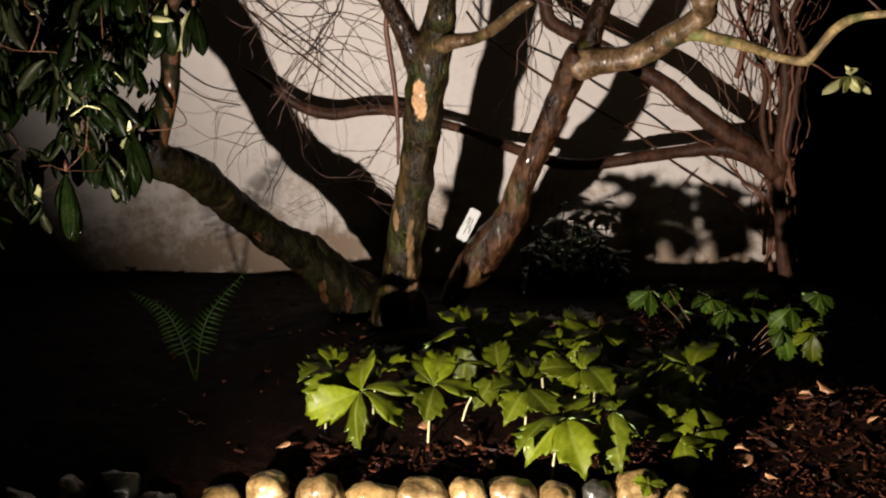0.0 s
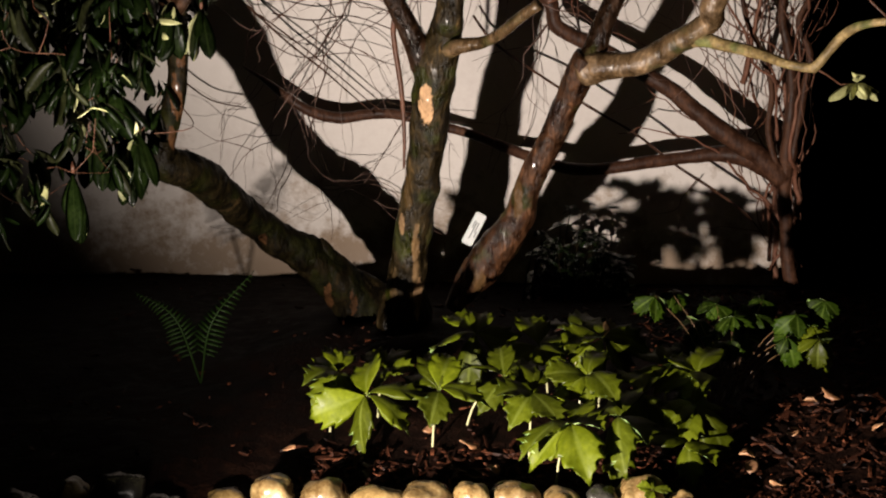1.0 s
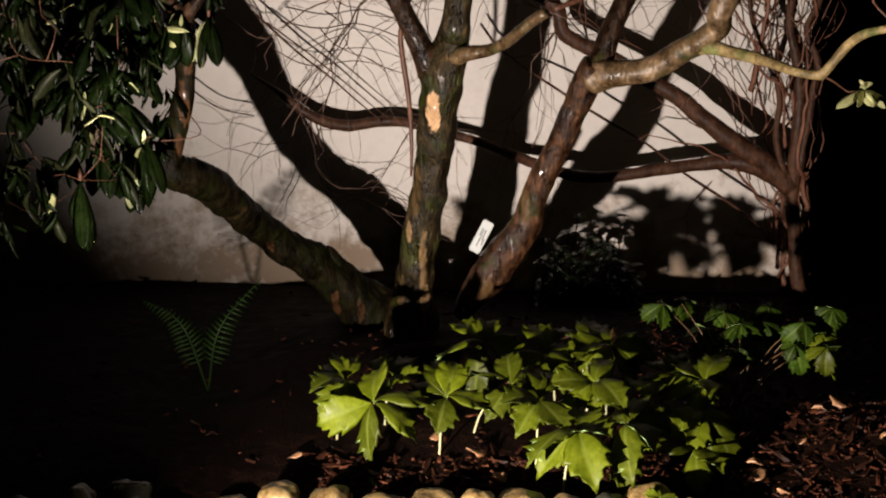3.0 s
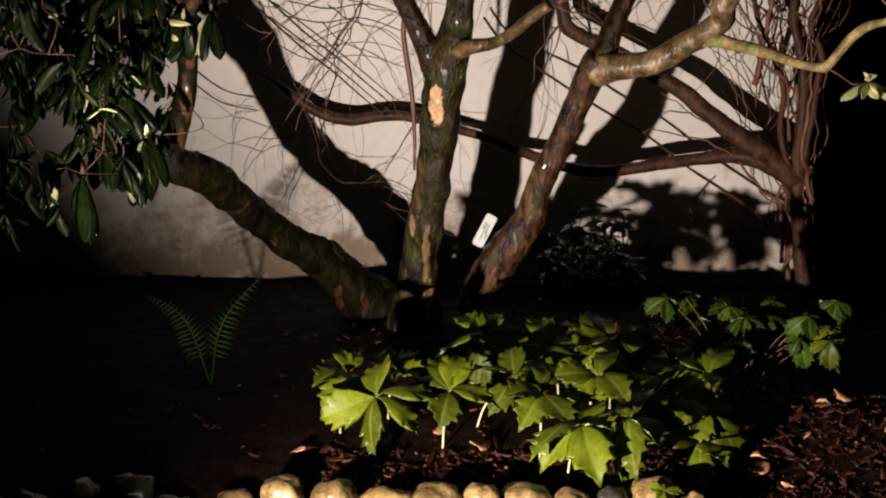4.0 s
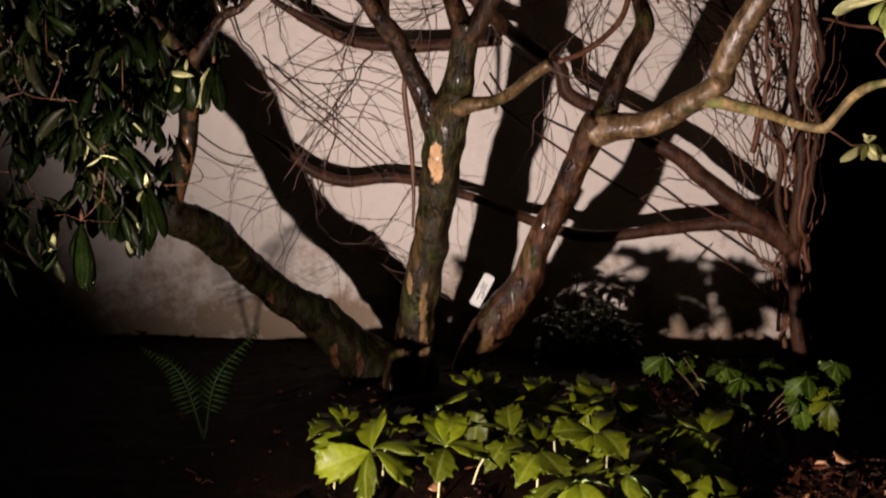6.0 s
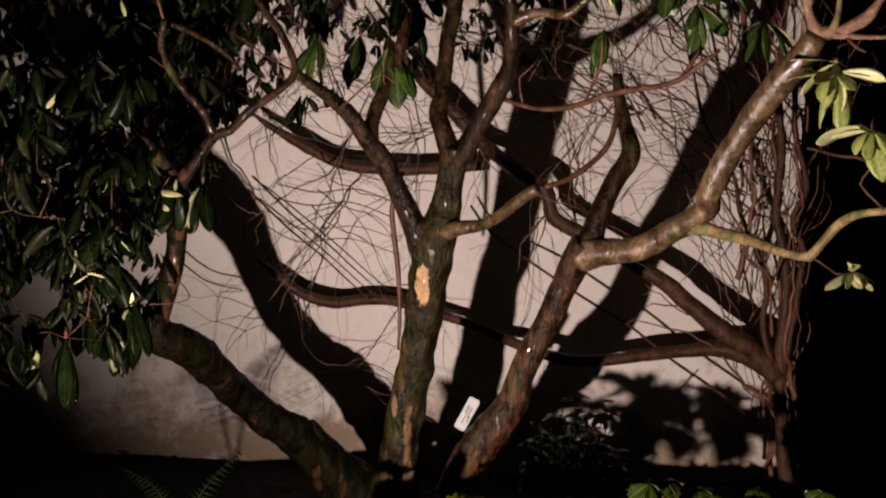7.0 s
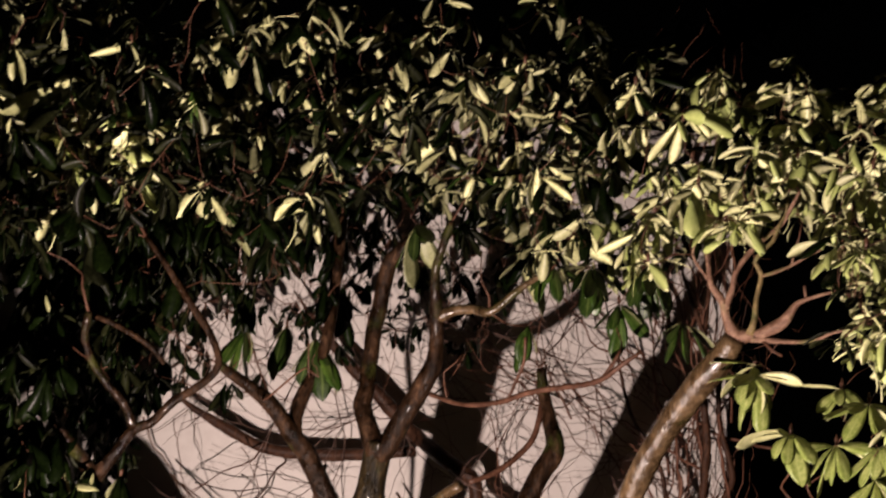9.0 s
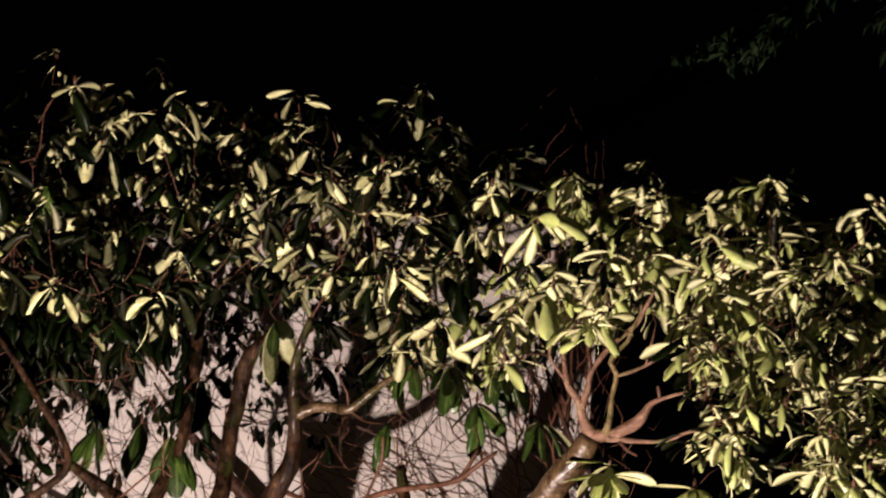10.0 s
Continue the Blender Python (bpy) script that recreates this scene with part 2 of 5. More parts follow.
CHIP = material("bark_mulch", [(0.004, 0.0014, 0.0007), (0.014, 0.0046, 0.0023), (0.12, 0.04, 0.018)], 40, (0.45, 0.75), 0.6, 200, island=0.75, spec=0.06)
CHIP_ONE = material("bark_chip", [(0.004, 0.0014, 0.0007), (0.014, 0.0046, 0.0023), (0.12, 0.04, 0.018)], 40, (0.45, 0.75), 0.6, 200, vary=0.75, spec=0.06)
DRY = material("dry_fallen_leaf", [(0.12, 0.05, 0.02), (0.25, 0.12, 0.055), (0.4, 0.23, 0.12)], 30, (0.35, 0.6), 0.5, 150, vary=0.3)
WHITE = material("white_plastic", [(0.27, 0.28, 0.27), (0.33, 0.34, 0.33)], 30, (0.55, 0.7), 0.05, spec=0.2)
INK = material("dark_ink", [(0.02, 0.02, 0.02), (0.03, 0.03, 0.03)], 30, (0.5, 0.6), 0)
STONE_TAN = material("wet_tan_cobble", [(0.036, 0.021, 0.007), (0.08, 0.049, 0.018), (0.135, 0.092, 0.037), (0.21, 0.16, 0.08)], 16, (0.18, 0.5), 0.6, 130, vary=0.4, spots=((0.2, 0.1, 0.04), 22, 0.6, 0.1))
STONE_BROWN = material("wet_brown_cobble", [(0.06, 0.036, 0.013), (0.12, 0.078, 0.028), (0.18, 0.125, 0.05)], 16, (0.15, 0.45), 0.5, 130, vary=0.2)
# dark stone, darkened further for the shade on the left cobbles
STONE_DARK_SHADED = material("wet_dark_shaded_cobble", [(0.008, 0.0075, 0.006), (0.016, 0.015, 0.012), (0.03, 0.027, 0.022)], 16, (0.15, 0.4), 0.4, 130, vary=0.2)
CONIFER = material("conifer_needles", [(0.02, 0.05, 0.015), (0.04, 0.085, 0.025)], 10, (0.5, 0.7), 0, island=0.3)
VINE_RED = material("red_brown_strand", [(0.045, 0.018, 0.01), (0.12, 0.05, 0.03), (0.2, 0.105, 0.07)], 16, (0.45, 0.7), 0.6, 120, (1, 1, 0.5), depth=0.004, spec=0.15)
SHOOT = material("thin_brown_shoot", [(0.045, 0.027, 0.021), (0.1, 0.06, 0.047), (0.19, 0.122, 0.098)], 20, (0.5, 0.7), 0.4, 120, spec=0.15)
VINE = material("climber_bark", [(0.01, 0.004, 0.002), (0.035, 0.0145, 0.0075), (0.1, 0.046, 0.025)], 26, (0.4, 0.7), 0.9, 120, (1, 1, 0.5), depth=0.006, spec=0.15)


def plaster():
    """Old off-white lime render: cloudy tone, hairline grain, splashed earth with a ragged edge along its foot."""
    m = material("old_lime_render", [(0.47, 0.42, 0.385), (0.55, 0.505, 0.465), (0.6, 0.555, 0.515)], 2.2, (0.6, 0.8), 0.35, 45, depth=0.004)
    nt = m.node_tree
    n, ln = nt.nodes.new, nt.links.new
    bsdf = nt.nodes["Principled BSDF"]
    old = bsdf.inputs["Base Color"].links[0].from_socket
    co = n("ShaderNodeTexCoord")
    sep = n("ShaderNodeSeparateXYZ")
    ln(co.outputs["Object"], sep.inputs["Vector"])
    blot = n("ShaderNodeTexNoise")
    blot.inputs["Scale"].default_value, blot.inputs["Detail"].default_value, blot.inputs["Roughness"].default_value = 7, 8, 0.7
    ln(co.outputs["Object"], blot.inputs["Vector"])
    add = n("ShaderNodeMath")
    add.operation = "MULTIPLY_ADD"
    add.inputs[1].default_value = 2.2
    ln(blot.outputs["Fac"], add.inputs[0])
    neg = n("ShaderNodeMath")
    neg.operation = "MULTIPLY"
    neg.inputs[1].default_value = -1.6
    ln(sep.outputs["Z"], neg.inputs[0])
    ln(neg.outputs[0], add.inputs[2])
    rng = n("ShaderNodeMapRange")
    rng.inputs["From Min"].default_value, rng.inputs["From Max"].default_value = 0.64, 1.05
    rng.inputs["To Max"].default_value = 0.9
    ln(add.outputs[0], rng.inputs["Value"])
    mix = n("ShaderNodeMix")
    mix.data_type = "RGBA"
    mix.inputs[7].default_value = (0.19, 0.125, 0.07, 1)
    ln(rng.outputs["Result"], mix.inputs[0])
    ln(old, mix.inputs[6])
    ln(mix.outputs[2], bsdf.inputs["Base Color"])
    return m


PLASTER = plaster()


# ---- tools ----
def part(name, data, mats, parent=None, label=""):
    """Links a bmesh or a mesh as one object under parent."""
    if isinstance(data, bmesh.types.BMesh):
        me = bpy.data.meshes.new(name)
        data.normal_update()
        data.to_mesh(me)
        data.free()
    else:
        me = data
    if not me.materials:
        for mt in mats if isinstance(mats, (list, tuple)) else [mats]:
            me.materials.append(mt)
    ob = new(name, me)
    ob.parent = parent
    if label:
        ob["label"] = label
    return ob


def thing(name, label, category, group="", kind="", at=(0, 0, 0)):
    ob = new(name)
    ob.location = at
    return tagged(ob, label, category, group, kind)


def smooth(me):
    me.polygons.foreach_set("use_smooth", [True] * len(me.polygons))
    return me


def spline(pts, step):
    """Points with radius along a smooth line through pts."""
    p = [np.array(q, float) for q in pts]
    p = [2 * p[0] - p[1], *p, 2 * p[-1] - p[-2]]
    out = []
    for i in range(1, len(p) - 2):
        a, b, c, d = p[i - 1:i + 3]
        k = max(1, int(np.linalg.norm(c[:3] - b[:3]) / step))
        for j in range(k):
            t = j / k
            q = 0.5 * (2 * b + (c - a) * t + (2 * a - 5 * b + 4 * c - d) * t * t + (3 * b - a - 3 * c + d) * t ** 3)
            q[3] = b[3] + (c[3] - b[3]) * t
            out.append(q)
    out.append(p[-2])
    return out


def tube_data(pts, sides=8, step=0.02, rough=0.0, seed=0.0, knots=0.0):
    """Vertices and faces of a tapered, uneven tube along pts of (x, y, z, radius)."""
    line = spline(pts, step)
    verts, faces = [], []
    up = Vector((0.3, 1, 0.1))
    for i, q in enumerate(line):
        a, b = line[max(0, i - 1)], line[min(len(line) - 1, i + 1)]
        d = Vector((b - a)[:3]).normalized()
        side = up - d * up.dot(d)
        side.normalize()
        up = side
        other = d.cross(side)
        for k in range(sides):
            t = 2 * math.pi * k / sides
            way = side * math.cos(t) + other * math.sin(t)
            r = q[3]
            if rough:
                w = Vector(q[:3]) + way * r
                r *= 1 + rough * (noise.noise(w * 16 + Vector((seed, 0, 0))) + 0.6 * noise.noise(Vector((w.x * 60, w.y * 60, w.z * 18))))
                r += knots * max(0, noise.noise(w * 9 + Vector((0, seed, 3))) - 0.25) * q[3]
            verts.append(tuple(Vector(q[:3]) + way * r))
    n = len(line)
    for i in range(n - 1):
        for k in range(sides):
            l = (k + 1) % sides
            faces.append((i * sides + k, i * sides + l, (i + 1) * sides + l, (i + 1) * sides + k))
    faces.append(tuple(range(sides))[::-1])
    faces.append(tuple((n - 1) * sides + k for k in range(sides)))
    return verts, faces


def tube(name, pts, mats, parent, sides=8, step=0.02, rough=0.1, seed=0.0, knots=0.3, patches=(), label=""):
    verts, faces = tube_data(pts, sides, step, rough, seed, knots)
    me = bpy.data.meshes.new(name)
    me.from_pydata(verts, [], faces)
    smooth(me)
    ob = part(name, me, mats, parent, label)
    if patches:
        peel, fresh = [], []
        for v in me.vertices:
            x, y, z = v.co
            best, raw = -1.0, 0.0
            for (cx, cz, hx, hz, bare) in patches:
                d = 0.5 * (1 - ((x - cx) / hx) ** 2 - ((z - cz) / hz) ** 2) + 0.35
                if y < pts[0][1] and d > best:
                    best, raw = d, bare
            peel.append(best)
            fresh.append(raw)
        me.attributes.new("peel", "FLOAT", "POINT").data.foreach_set("value", peel)
        me.attributes.new("fresh", "FLOAT", "POINT").data.foreach_set("value", fresh)
    return ob


class Heap:
    """Many small pieces gathered into one mesh."""

    def __init__(self):
        self.v, self.f, self.m, self.n = [], [], [], 0

    def add(self, verts, faces, slots=None, matrix=None):
        v = np.asarray(verts, float)
        if matrix is not None:
            m = np.array(matrix)
            v = v @ m[:3, :3].T + m[:3, 3]
        self.v.append(v)
        self.f += [tuple(i + self.n for i in f) for f in faces]
        self.m += list(slots) if slots else [0] * len(faces)
        self.n += len(v)

    def mesh(self, name):
        me = bpy.data.meshes.new(name)
        me.from_pydata(np.concatenate(self.v).tolist(), [], self.f)
        me.polygons.foreach_set("material_index", self.m)
        return smooth(me)


def blade(length, width, rows=7, cols=3, droop=0.3, fold=0.2, tooth=0.0, sharp=0.75, belly=0.8, curl=0.0, thick=0.0012, twist=0.0, outline=None):
    """A closed leaf along +x with its upper side to +z: outline, midrib fold, droop and teeth. Faces of the underside take slot 1."""
    verts, top, low = [], [], []
    rows = len(outline) if outline else rows
    for i in range(rows):
        s = outline[i][0] if outline else i / (rows - 1)
        w = outline[i][1] * width / 2 if outline else width / 2 * max(0.04, math.sin(math.pi * min(1, s) ** belly)) ** sharp if i < rows - 1 else width * 0.02
        if i == 0 and not outline:
            w = width * 0.03
        for j in range(cols):
            u = 2 * j / (cols - 1) - 1
            x, k = s, 1.0
            if tooth and 0.3 < s < 0.99:
                k = 1 + tooth * (1 if i % 2 else -0.7) * abs(u) ** 2
                x += 0.07 * tooth / 0.3 * abs(u) ** 2 * (1 if i % 2 else 0)
            if outline:
                x += outline[i][2] * abs(u) ** 2
            y = w * u * k
            z = -droop * s * s * length + fold * abs(y) - curl * y * y / max(width, 1e-6) * 4 + twist * s * y
            verts.append((x * length * (1 - 0.25 * droop * s), y, z))
    under = {}
    for i in range(1, rows - 1):
        for j in range(1, cols - 1):
            under[i * cols + j] = len(verts)
            x, y, z = verts[i * cols + j]
            verts.append((x, y, z - thick))
    for i in range(rows - 1):
        for j in range(cols - 1):
            q = (i * cols + j, (i + 1) * cols + j, (i + 1) * cols + j + 1, i * cols + j + 1)
            for t in ((q[0], q[1], q[2]), (q[0], q[2], q[3])):
                top.append(t)
                low.append(tuple(under.get(a, a) for a in reversed(t)))
    return verts, top + low, [0] * len(top) + [1] * len(low)


def blade_mesh(name, mats, **kw):
    """A leaf as a mesh of its own, with how far along and across the blade each vertex lies."""
    v, f, s = blade(**kw)
    me = bpy.data.meshes.new(name)
    me.from_pydata(v, [], f)
    rows, cols = len(kw["outline"]) if "outline" in kw else kw.get("rows", 7), kw.get("cols", 3)
    spots = [(i, j) for i in range(rows) for j in range(cols)] + [(i, j) for i in range(1, rows - 1) for j in range(1, cols - 1)]
    me.attributes.new("along", "FLOAT", "POINT").data.foreach_set("value", [kw["outline"][i][0] if "outline" in kw else i / (rows - 1) for i, j in spots])
    me.attributes.new("across", "FLOAT", "POINT").data.foreach_set("value", [2 * j / (cols - 1) - 1 for i, j in spots])
    me.polygons.foreach_set("material_index", s)
    for mt in mats:
        me.materials.append(mt)
    return smooth(me)


def aim(at, azimuth, pitch, roll=0.0, size=1.0):
    """A matrix that lays a leaf from `at` along a compass angle, pitch degrees above level."""
    return Matrix.Translation(at) @ pose(0, 0, 0, 0, 0, azimuth) @ pose(0, 0, 0, 0, -pitch, 0) @ pose(0, 0, 0, roll, 0, 0) @ Matrix.Scale(size, 4)


# ---- ground and wall ----
def ground_z(x, y):
    """The height of the bed: level in front, a bank behind the cobbles, a low mound round the tree, and an unseen crest
    added to shade the trunk's foot.
    """
    ys, zs = (-100, 2.66, 2.78, 2.9, 3.15, 3.7, 4.1, 4.5, 5.0, 100), (0.0, 0.0, 0.012, 0.034, 0.066, 0.078, 0.06, 0.01, -0.04, -0.04)
    z = float(np.interp(y, ys, zs))
    if y > 2.9:
        z *= 1 - 0.45 * min(1.0, max(0.0, (-0.4 - x) / 0.15)) * min(1.0, (y - 2.9) / 0.3)
    # the first rise is the unseen crest, added only to block lamplight
    z += 0.08 * math.exp(-((x + 0.07) / 0.15) ** 2 - ((y - 3.52) / 0.12) ** 2) + 0.05 * math.exp(-((x + 0.05) / 0.2) ** 2 - ((y - 3.8) / 0.14) ** 2)
    z += 0.075 * math.exp(-((x - 0.90) / 0.26) ** 2 - ((y - 3.08) / 0.15) ** 2)
    near = max(0.0, 1 - abs(y - 3.4) / 2.2)
    return z + near * (0.012 * noise.noise(Vector((x * 5, y * 5, 0))) + 0.006 * noise.noise(Vector((x * 19, y * 19, 4))))


def make_ground():
    xs = [-80, -30, -10, -5, -3, -2] + list(np.arange(-1.5, 1.81, 0.03)) + [2.2, 3, 5, 10, 30, 80]
    ys = [-80, -30, -10, -4, -1, 1, 2, 2.4] + list(np.arange(2.55, 5.0, 0.03)) + [5.2, 6, 8, 12, 30, 80]
    verts = [(x, y, ground_z(x, y)) for y in ys for x in xs]
    n = len(xs)
    faces = [(j * n + i, j * n + i + 1, (j + 1) * n + i + 1, (j + 1) * n + i) for j in range(len(ys) - 1) for i in range(n - 1)]
    me = bpy.data.meshes.new("ground")
    me.from_pydata(verts, [], faces)
    smooth(me)
    tagged(part("ground", me, SOIL), "wet soil of a garden bed rising towards a wall, shade put into its dark colour", "ground", kind="structure")


make_ground()


def make_wall():
    x0, x1, y0, y1, z0, z1 = -4.4, 1.18, 4.9, 5.16, -0.3, 2.16
    bm = bmesh.new()
    nx, nz = 100, 44
    def sheet(y, flip):
        rows = [[bm.verts.new((x0 + (x1 - x0) * i / nx, y + (0.006 * noise.noise(Vector((i * 0.35, y, j * 0.35))) if not flip else 0),
                               z0 + (z1 - z0) * j / nz)) for i in range(nx + 1)] for j in range(nz + 1)]
        for j in range(nz):
            for i in range(nx):
                q = [rows[j][i], rows[j][i + 1], rows[j + 1][i + 1], rows[j + 1][i]]
                bm.faces.new(q[::-1] if flip else q)
        return rows
    a, b = sheet(y0, False), sheet(y1, True)
    for j in range(nz):
        bm.faces.new((a[j][nx], b[j][nx], b[j + 1][nx], a[j + 1][nx]))
        bm.faces.new((b[j][0], a[j][0], a[j + 1][0], b[j + 1][0]))
    for i in range(nx):
        bm.faces.new((a[nz][i], a[nz][i + 1], b[nz][i + 1], b[nz][i]))
    tagged(part("wall_back", bm, PLASTER), "old off-white rendered garden wall, stained along its foot", "wall", kind="structure")


make_wall()

# ---- the old rhododendron ----
tree = thing("rhododendron", "old many-stemmed rhododendron with wet peeling bark and drooping leathery leaves", "tree", at=(-0.1, 3.72, 0.12))
tree_back = Matrix.Translation((0.1, -3.72, -0.12))
LIMB_POINTS = []


def limb(name, pts, mat, sides=10, step=0.02, rough=0.1, seed=0.0, knots=0.3, patches=(), label=""):
    ob = tube(name, pts, mat, tree, sides, step, rough, seed, knots, patches, label)
    ob.matrix_parent_inverse = tree_back
    LIMB_POINTS.extend(q for q in spline(pts, 0.03) if q[2] > 0.75)
    return ob


MID_PATCHES = [(-0.058, 0.732, 0.0165, 0.056, 1), (-0.121, 0.406, 0.0073, 0.0262, 0.3), (-0.084, 0.323, 0.0094, 0.1049, 0.15), (-0.141, 0.219, 0.0105, 0.0628, 0), (-0.078, 0.199, 0.0115, 0.0523, 0.5), (-0.105, 0.490, 0.0105, 0.0525, 0)]
RIGHT_PATCHES = [(0.079, 0.249, 0.0168, 0.0631, 0.1), (0.000, 0.154, 0.0168, 0.0315, 0.2), (0.042, 0.206, 0.0105, 0.0420, 0.2), (0.178, 0.470, 0.0105, 0.0631, 0)]
LEFT_PATCHES = [(-0.335, 0.14, 0.012, 0.045, 0.3), (-0.262, 0.13, 0.01, 0.04, 0.1), (-0.5, 0.33, 0.014, 0.016, 0.2), (-0.64, 0.76, 0.012, 0.05, 0.3), (-0.655, 0.66, 0.008, 0.03, 0.2), (-0.625, 0.86, 0.009, 0.035, 0.2)]
limb("branch", [(-0.334, 3.978, 0.252, 0.0285), (-0.349, 3.968, 0.290, 0.0158), (-0.356, 3.958, 0.305, 0.0086)], BARK_SHADED, sides=14, step=0.006, rough=0.2, label="short dark broken stub")
limb("trunk", [(-0.105, 3.792, 0.059, 0.0744), (-0.112, 3.786, 0.154, 0.0651), (-0.111, 3.774, 0.227, 0.0521), (-0.105, 3.761, 0.299, 0.0506), (-0.092, 3.738, 0.380, 0.0496), (-0.078, 3.713, 0.474, 0.0457), (-0.066, 3.690, 0.551, 0.0448), (-0.057, 3.667, 0.626, 0.0479), (-0.049, 3.647, 0.687, 0.0490), (-0.044, 3.624, 0.760, 0.0488), (-0.031, 3.610, 0.824, 0.0512), (-0.019, 3.600, 0.872, 0.0443), (-0.008, 3.591, 0.928, 0.0389), (-0.009, 3.564, 0.931, 0.0346), (0.003, 3.554, 1.008, 0.0318), (0.008, 3.544, 1.071, 0.0304)], BARK, sides=64, step=0.005, rough=0.15, knots=0.6, patches=MID_PATCHES, label='mossy wet trunk with a pale peeled patch')
limb("branch", [(0.006, 3.544, 1.036, 0.0291), (0.031, 3.535, 1.065, 0.0264), (0.066, 3.517, 1.134, 0.0250), (0.100, 3.498, 1.197, 0.0235), (0.128, 3.480, 1.257, 0.0220), (0.133, 3.471, 1.317, 0.0169), (0.130, 3.451, 1.370, 0.0174), (0.124, 3.433, 1.421, 0.0128), (0.120, 3.405, 1.477, 0.0109), (0.132, 3.377, 1.532, 0.0095), (0.150, 3.358, 1.590, 0.0076)], BARK_LIMB, sides=20, step=0.012, seed=1)
limb("branch", [(0.130, 3.451, 1.370, 0.0155), (0.170, 3.433, 1.388, 0.0128), (0.215, 3.405, 1.391, 0.0115), (0.251, 3.377, 1.385, 0.0113), (0.294, 3.358, 1.420, 0.0094), (0.328, 3.320, 1.449, 0.0075), (0.373, 3.263, 1.476, 0.0049)], BARK_TAN, sides=10, step=0.015, seed=2)
limb("branch", [(0.006, 3.544, 1.036, 0.0279), (-0.021, 3.564, 1.103, 0.0239), (-0.037, 3.582, 1.152, 0.0227), (-0.030, 3.591, 1.194, 0.0215), (-0.025, 3.600, 1.265, 0.0202), (-0.020, 3.610, 1.336, 0.0203), (-0.010, 3.610, 1.392, 0.0203), (0.001, 3.600, 1.469, 0.0188), (0.013, 3.582, 1.515, 0.0201), (0.052, 3.564, 1.556, 0.0160), (0.082, 3.544, 1.595, 0.0132)], BARK_LIMB, sides=20, step=0.012, seed=3)
limb("branch", [(-0.066, 3.610, 0.821, 0.0336), (-0.094, 3.591, 0.893, 0.0282), (-0.124, 3.573, 0.955, 0.0254), (-0.165, 3.544, 1.029, 0.0238), (-0.199, 3.517, 1.075, 0.0223), (-0.248, 3.489, 1.139, 0.0196), (-0.296, 3.451, 1.179, 0.0155), (-0.342, 3.415, 1.209, 0.0127), (-0.372, 3.386, 1.230, 0.0101)], BARK_LIMB, sides=20, step=0.012, seed=4)
limb("branch", [(-0.193, 3.517, 1.073, 0.0197), (-0.195, 3.526, 1.117, 0.0184), (-0.180, 3.544, 1.173, 0.0173), (-0.149, 3.564, 1.244, 0.0160), (-0.129, 3.582, 1.343, 0.0147), (-0.123, 3.600, 1.442, 0.0147), (-0.119, 3.610, 1.541, 0.0147), (-0.113, 3.619, 1.626, 0.0122)], BARK_LIMB, sides=10, step=0.015, seed=5)
limb("branch", [(-0.016, 3.582, 0.861, 0.0267), (0.026, 3.544, 0.875, 0.0185), (0.079, 3.508, 0.887, 0.0144), (0.124, 3.451, 0.916, 0.0141), (0.161, 3.415, 0.951, 0.0140), (0.200, 3.377, 0.982, 0.0132)], BARK_TAN, sides=10, step=0.015, seed=6)
limb("branch", [(0.232, 3.554, 0.983, 0.0064), (0.291, 3.573, 1.006, 0.0075), (0.346, 3.591, 1.046, 0.0080), (0.387, 3.610, 1.093, 0.0076), (0.405, 3.628, 1.151, 0.0076), (0.410, 3.646, 1.186, 0.0077)], TWIG, sides=10, step=0.015, seed=7)
limb("trunk", [(0.019, 3.763, 0.165, 0.0279), (0.044, 3.753, 0.214, 0.0353), (0.082, 3.742, 0.273, 0.0464), (0.129, 3.732, 0.338, 0.0498), (0.178, 3.712, 0.413, 0.0432), (0.200, 3.683, 0.497, 0.0329), (0.224, 3.665, 0.565, 0.0333), (0.262, 3.646, 0.647, 0.0314), (0.293, 3.619, 0.735, 0.0329), (0.317, 3.600, 0.801, 0.0372), (0.342, 3.582, 0.847, 0.0371)], BARK_RED, sides=56, step=0.006, rough=0.12, knots=0.25, seed=4, patches=RIGHT_PATCHES, label='red-brown wet trunk')
limb("branch", [(0.330, 3.591, 0.821, 0.0308), (0.353, 3.591, 0.870, 0.0282), (0.369, 3.591, 0.917, 0.0268), (0.404, 3.591, 1.003, 0.0248), (0.436, 3.600, 1.053, 0.0255), (0.444, 3.610, 1.092, 0.0229), (0.428, 3.628, 1.145, 0.0190), (0.416, 3.646, 1.200, 0.0163), (0.404, 3.646, 1.271, 0.0123)], BARK_LIMB, sides=20, step=0.012, seed=9)
limb("branch", [(0.333, 3.591, 0.815, 0.0402), (0.378, 3.554, 0.831, 0.0345), (0.434, 3.517, 0.837, 0.0302), (0.489, 3.480, 0.861, 0.0299), (0.528, 3.442, 0.893, 0.0295), (0.567, 3.405, 0.920, 0.0292), (0.598, 3.368, 0.957, 0.0277), (0.593, 3.349, 0.983, 0.0294), (0.627, 3.292, 1.081, 0.0282), (0.659, 3.245, 1.152, 0.0292), (0.692, 3.198, 1.215, 0.0310), (0.728, 3.150, 1.269, 0.0317), (0.752, 3.111, 1.314, 0.0279), (0.758, 3.092, 1.332, 0.0220)], BARK_TAN, sides=20, step=0.012, seed=10)
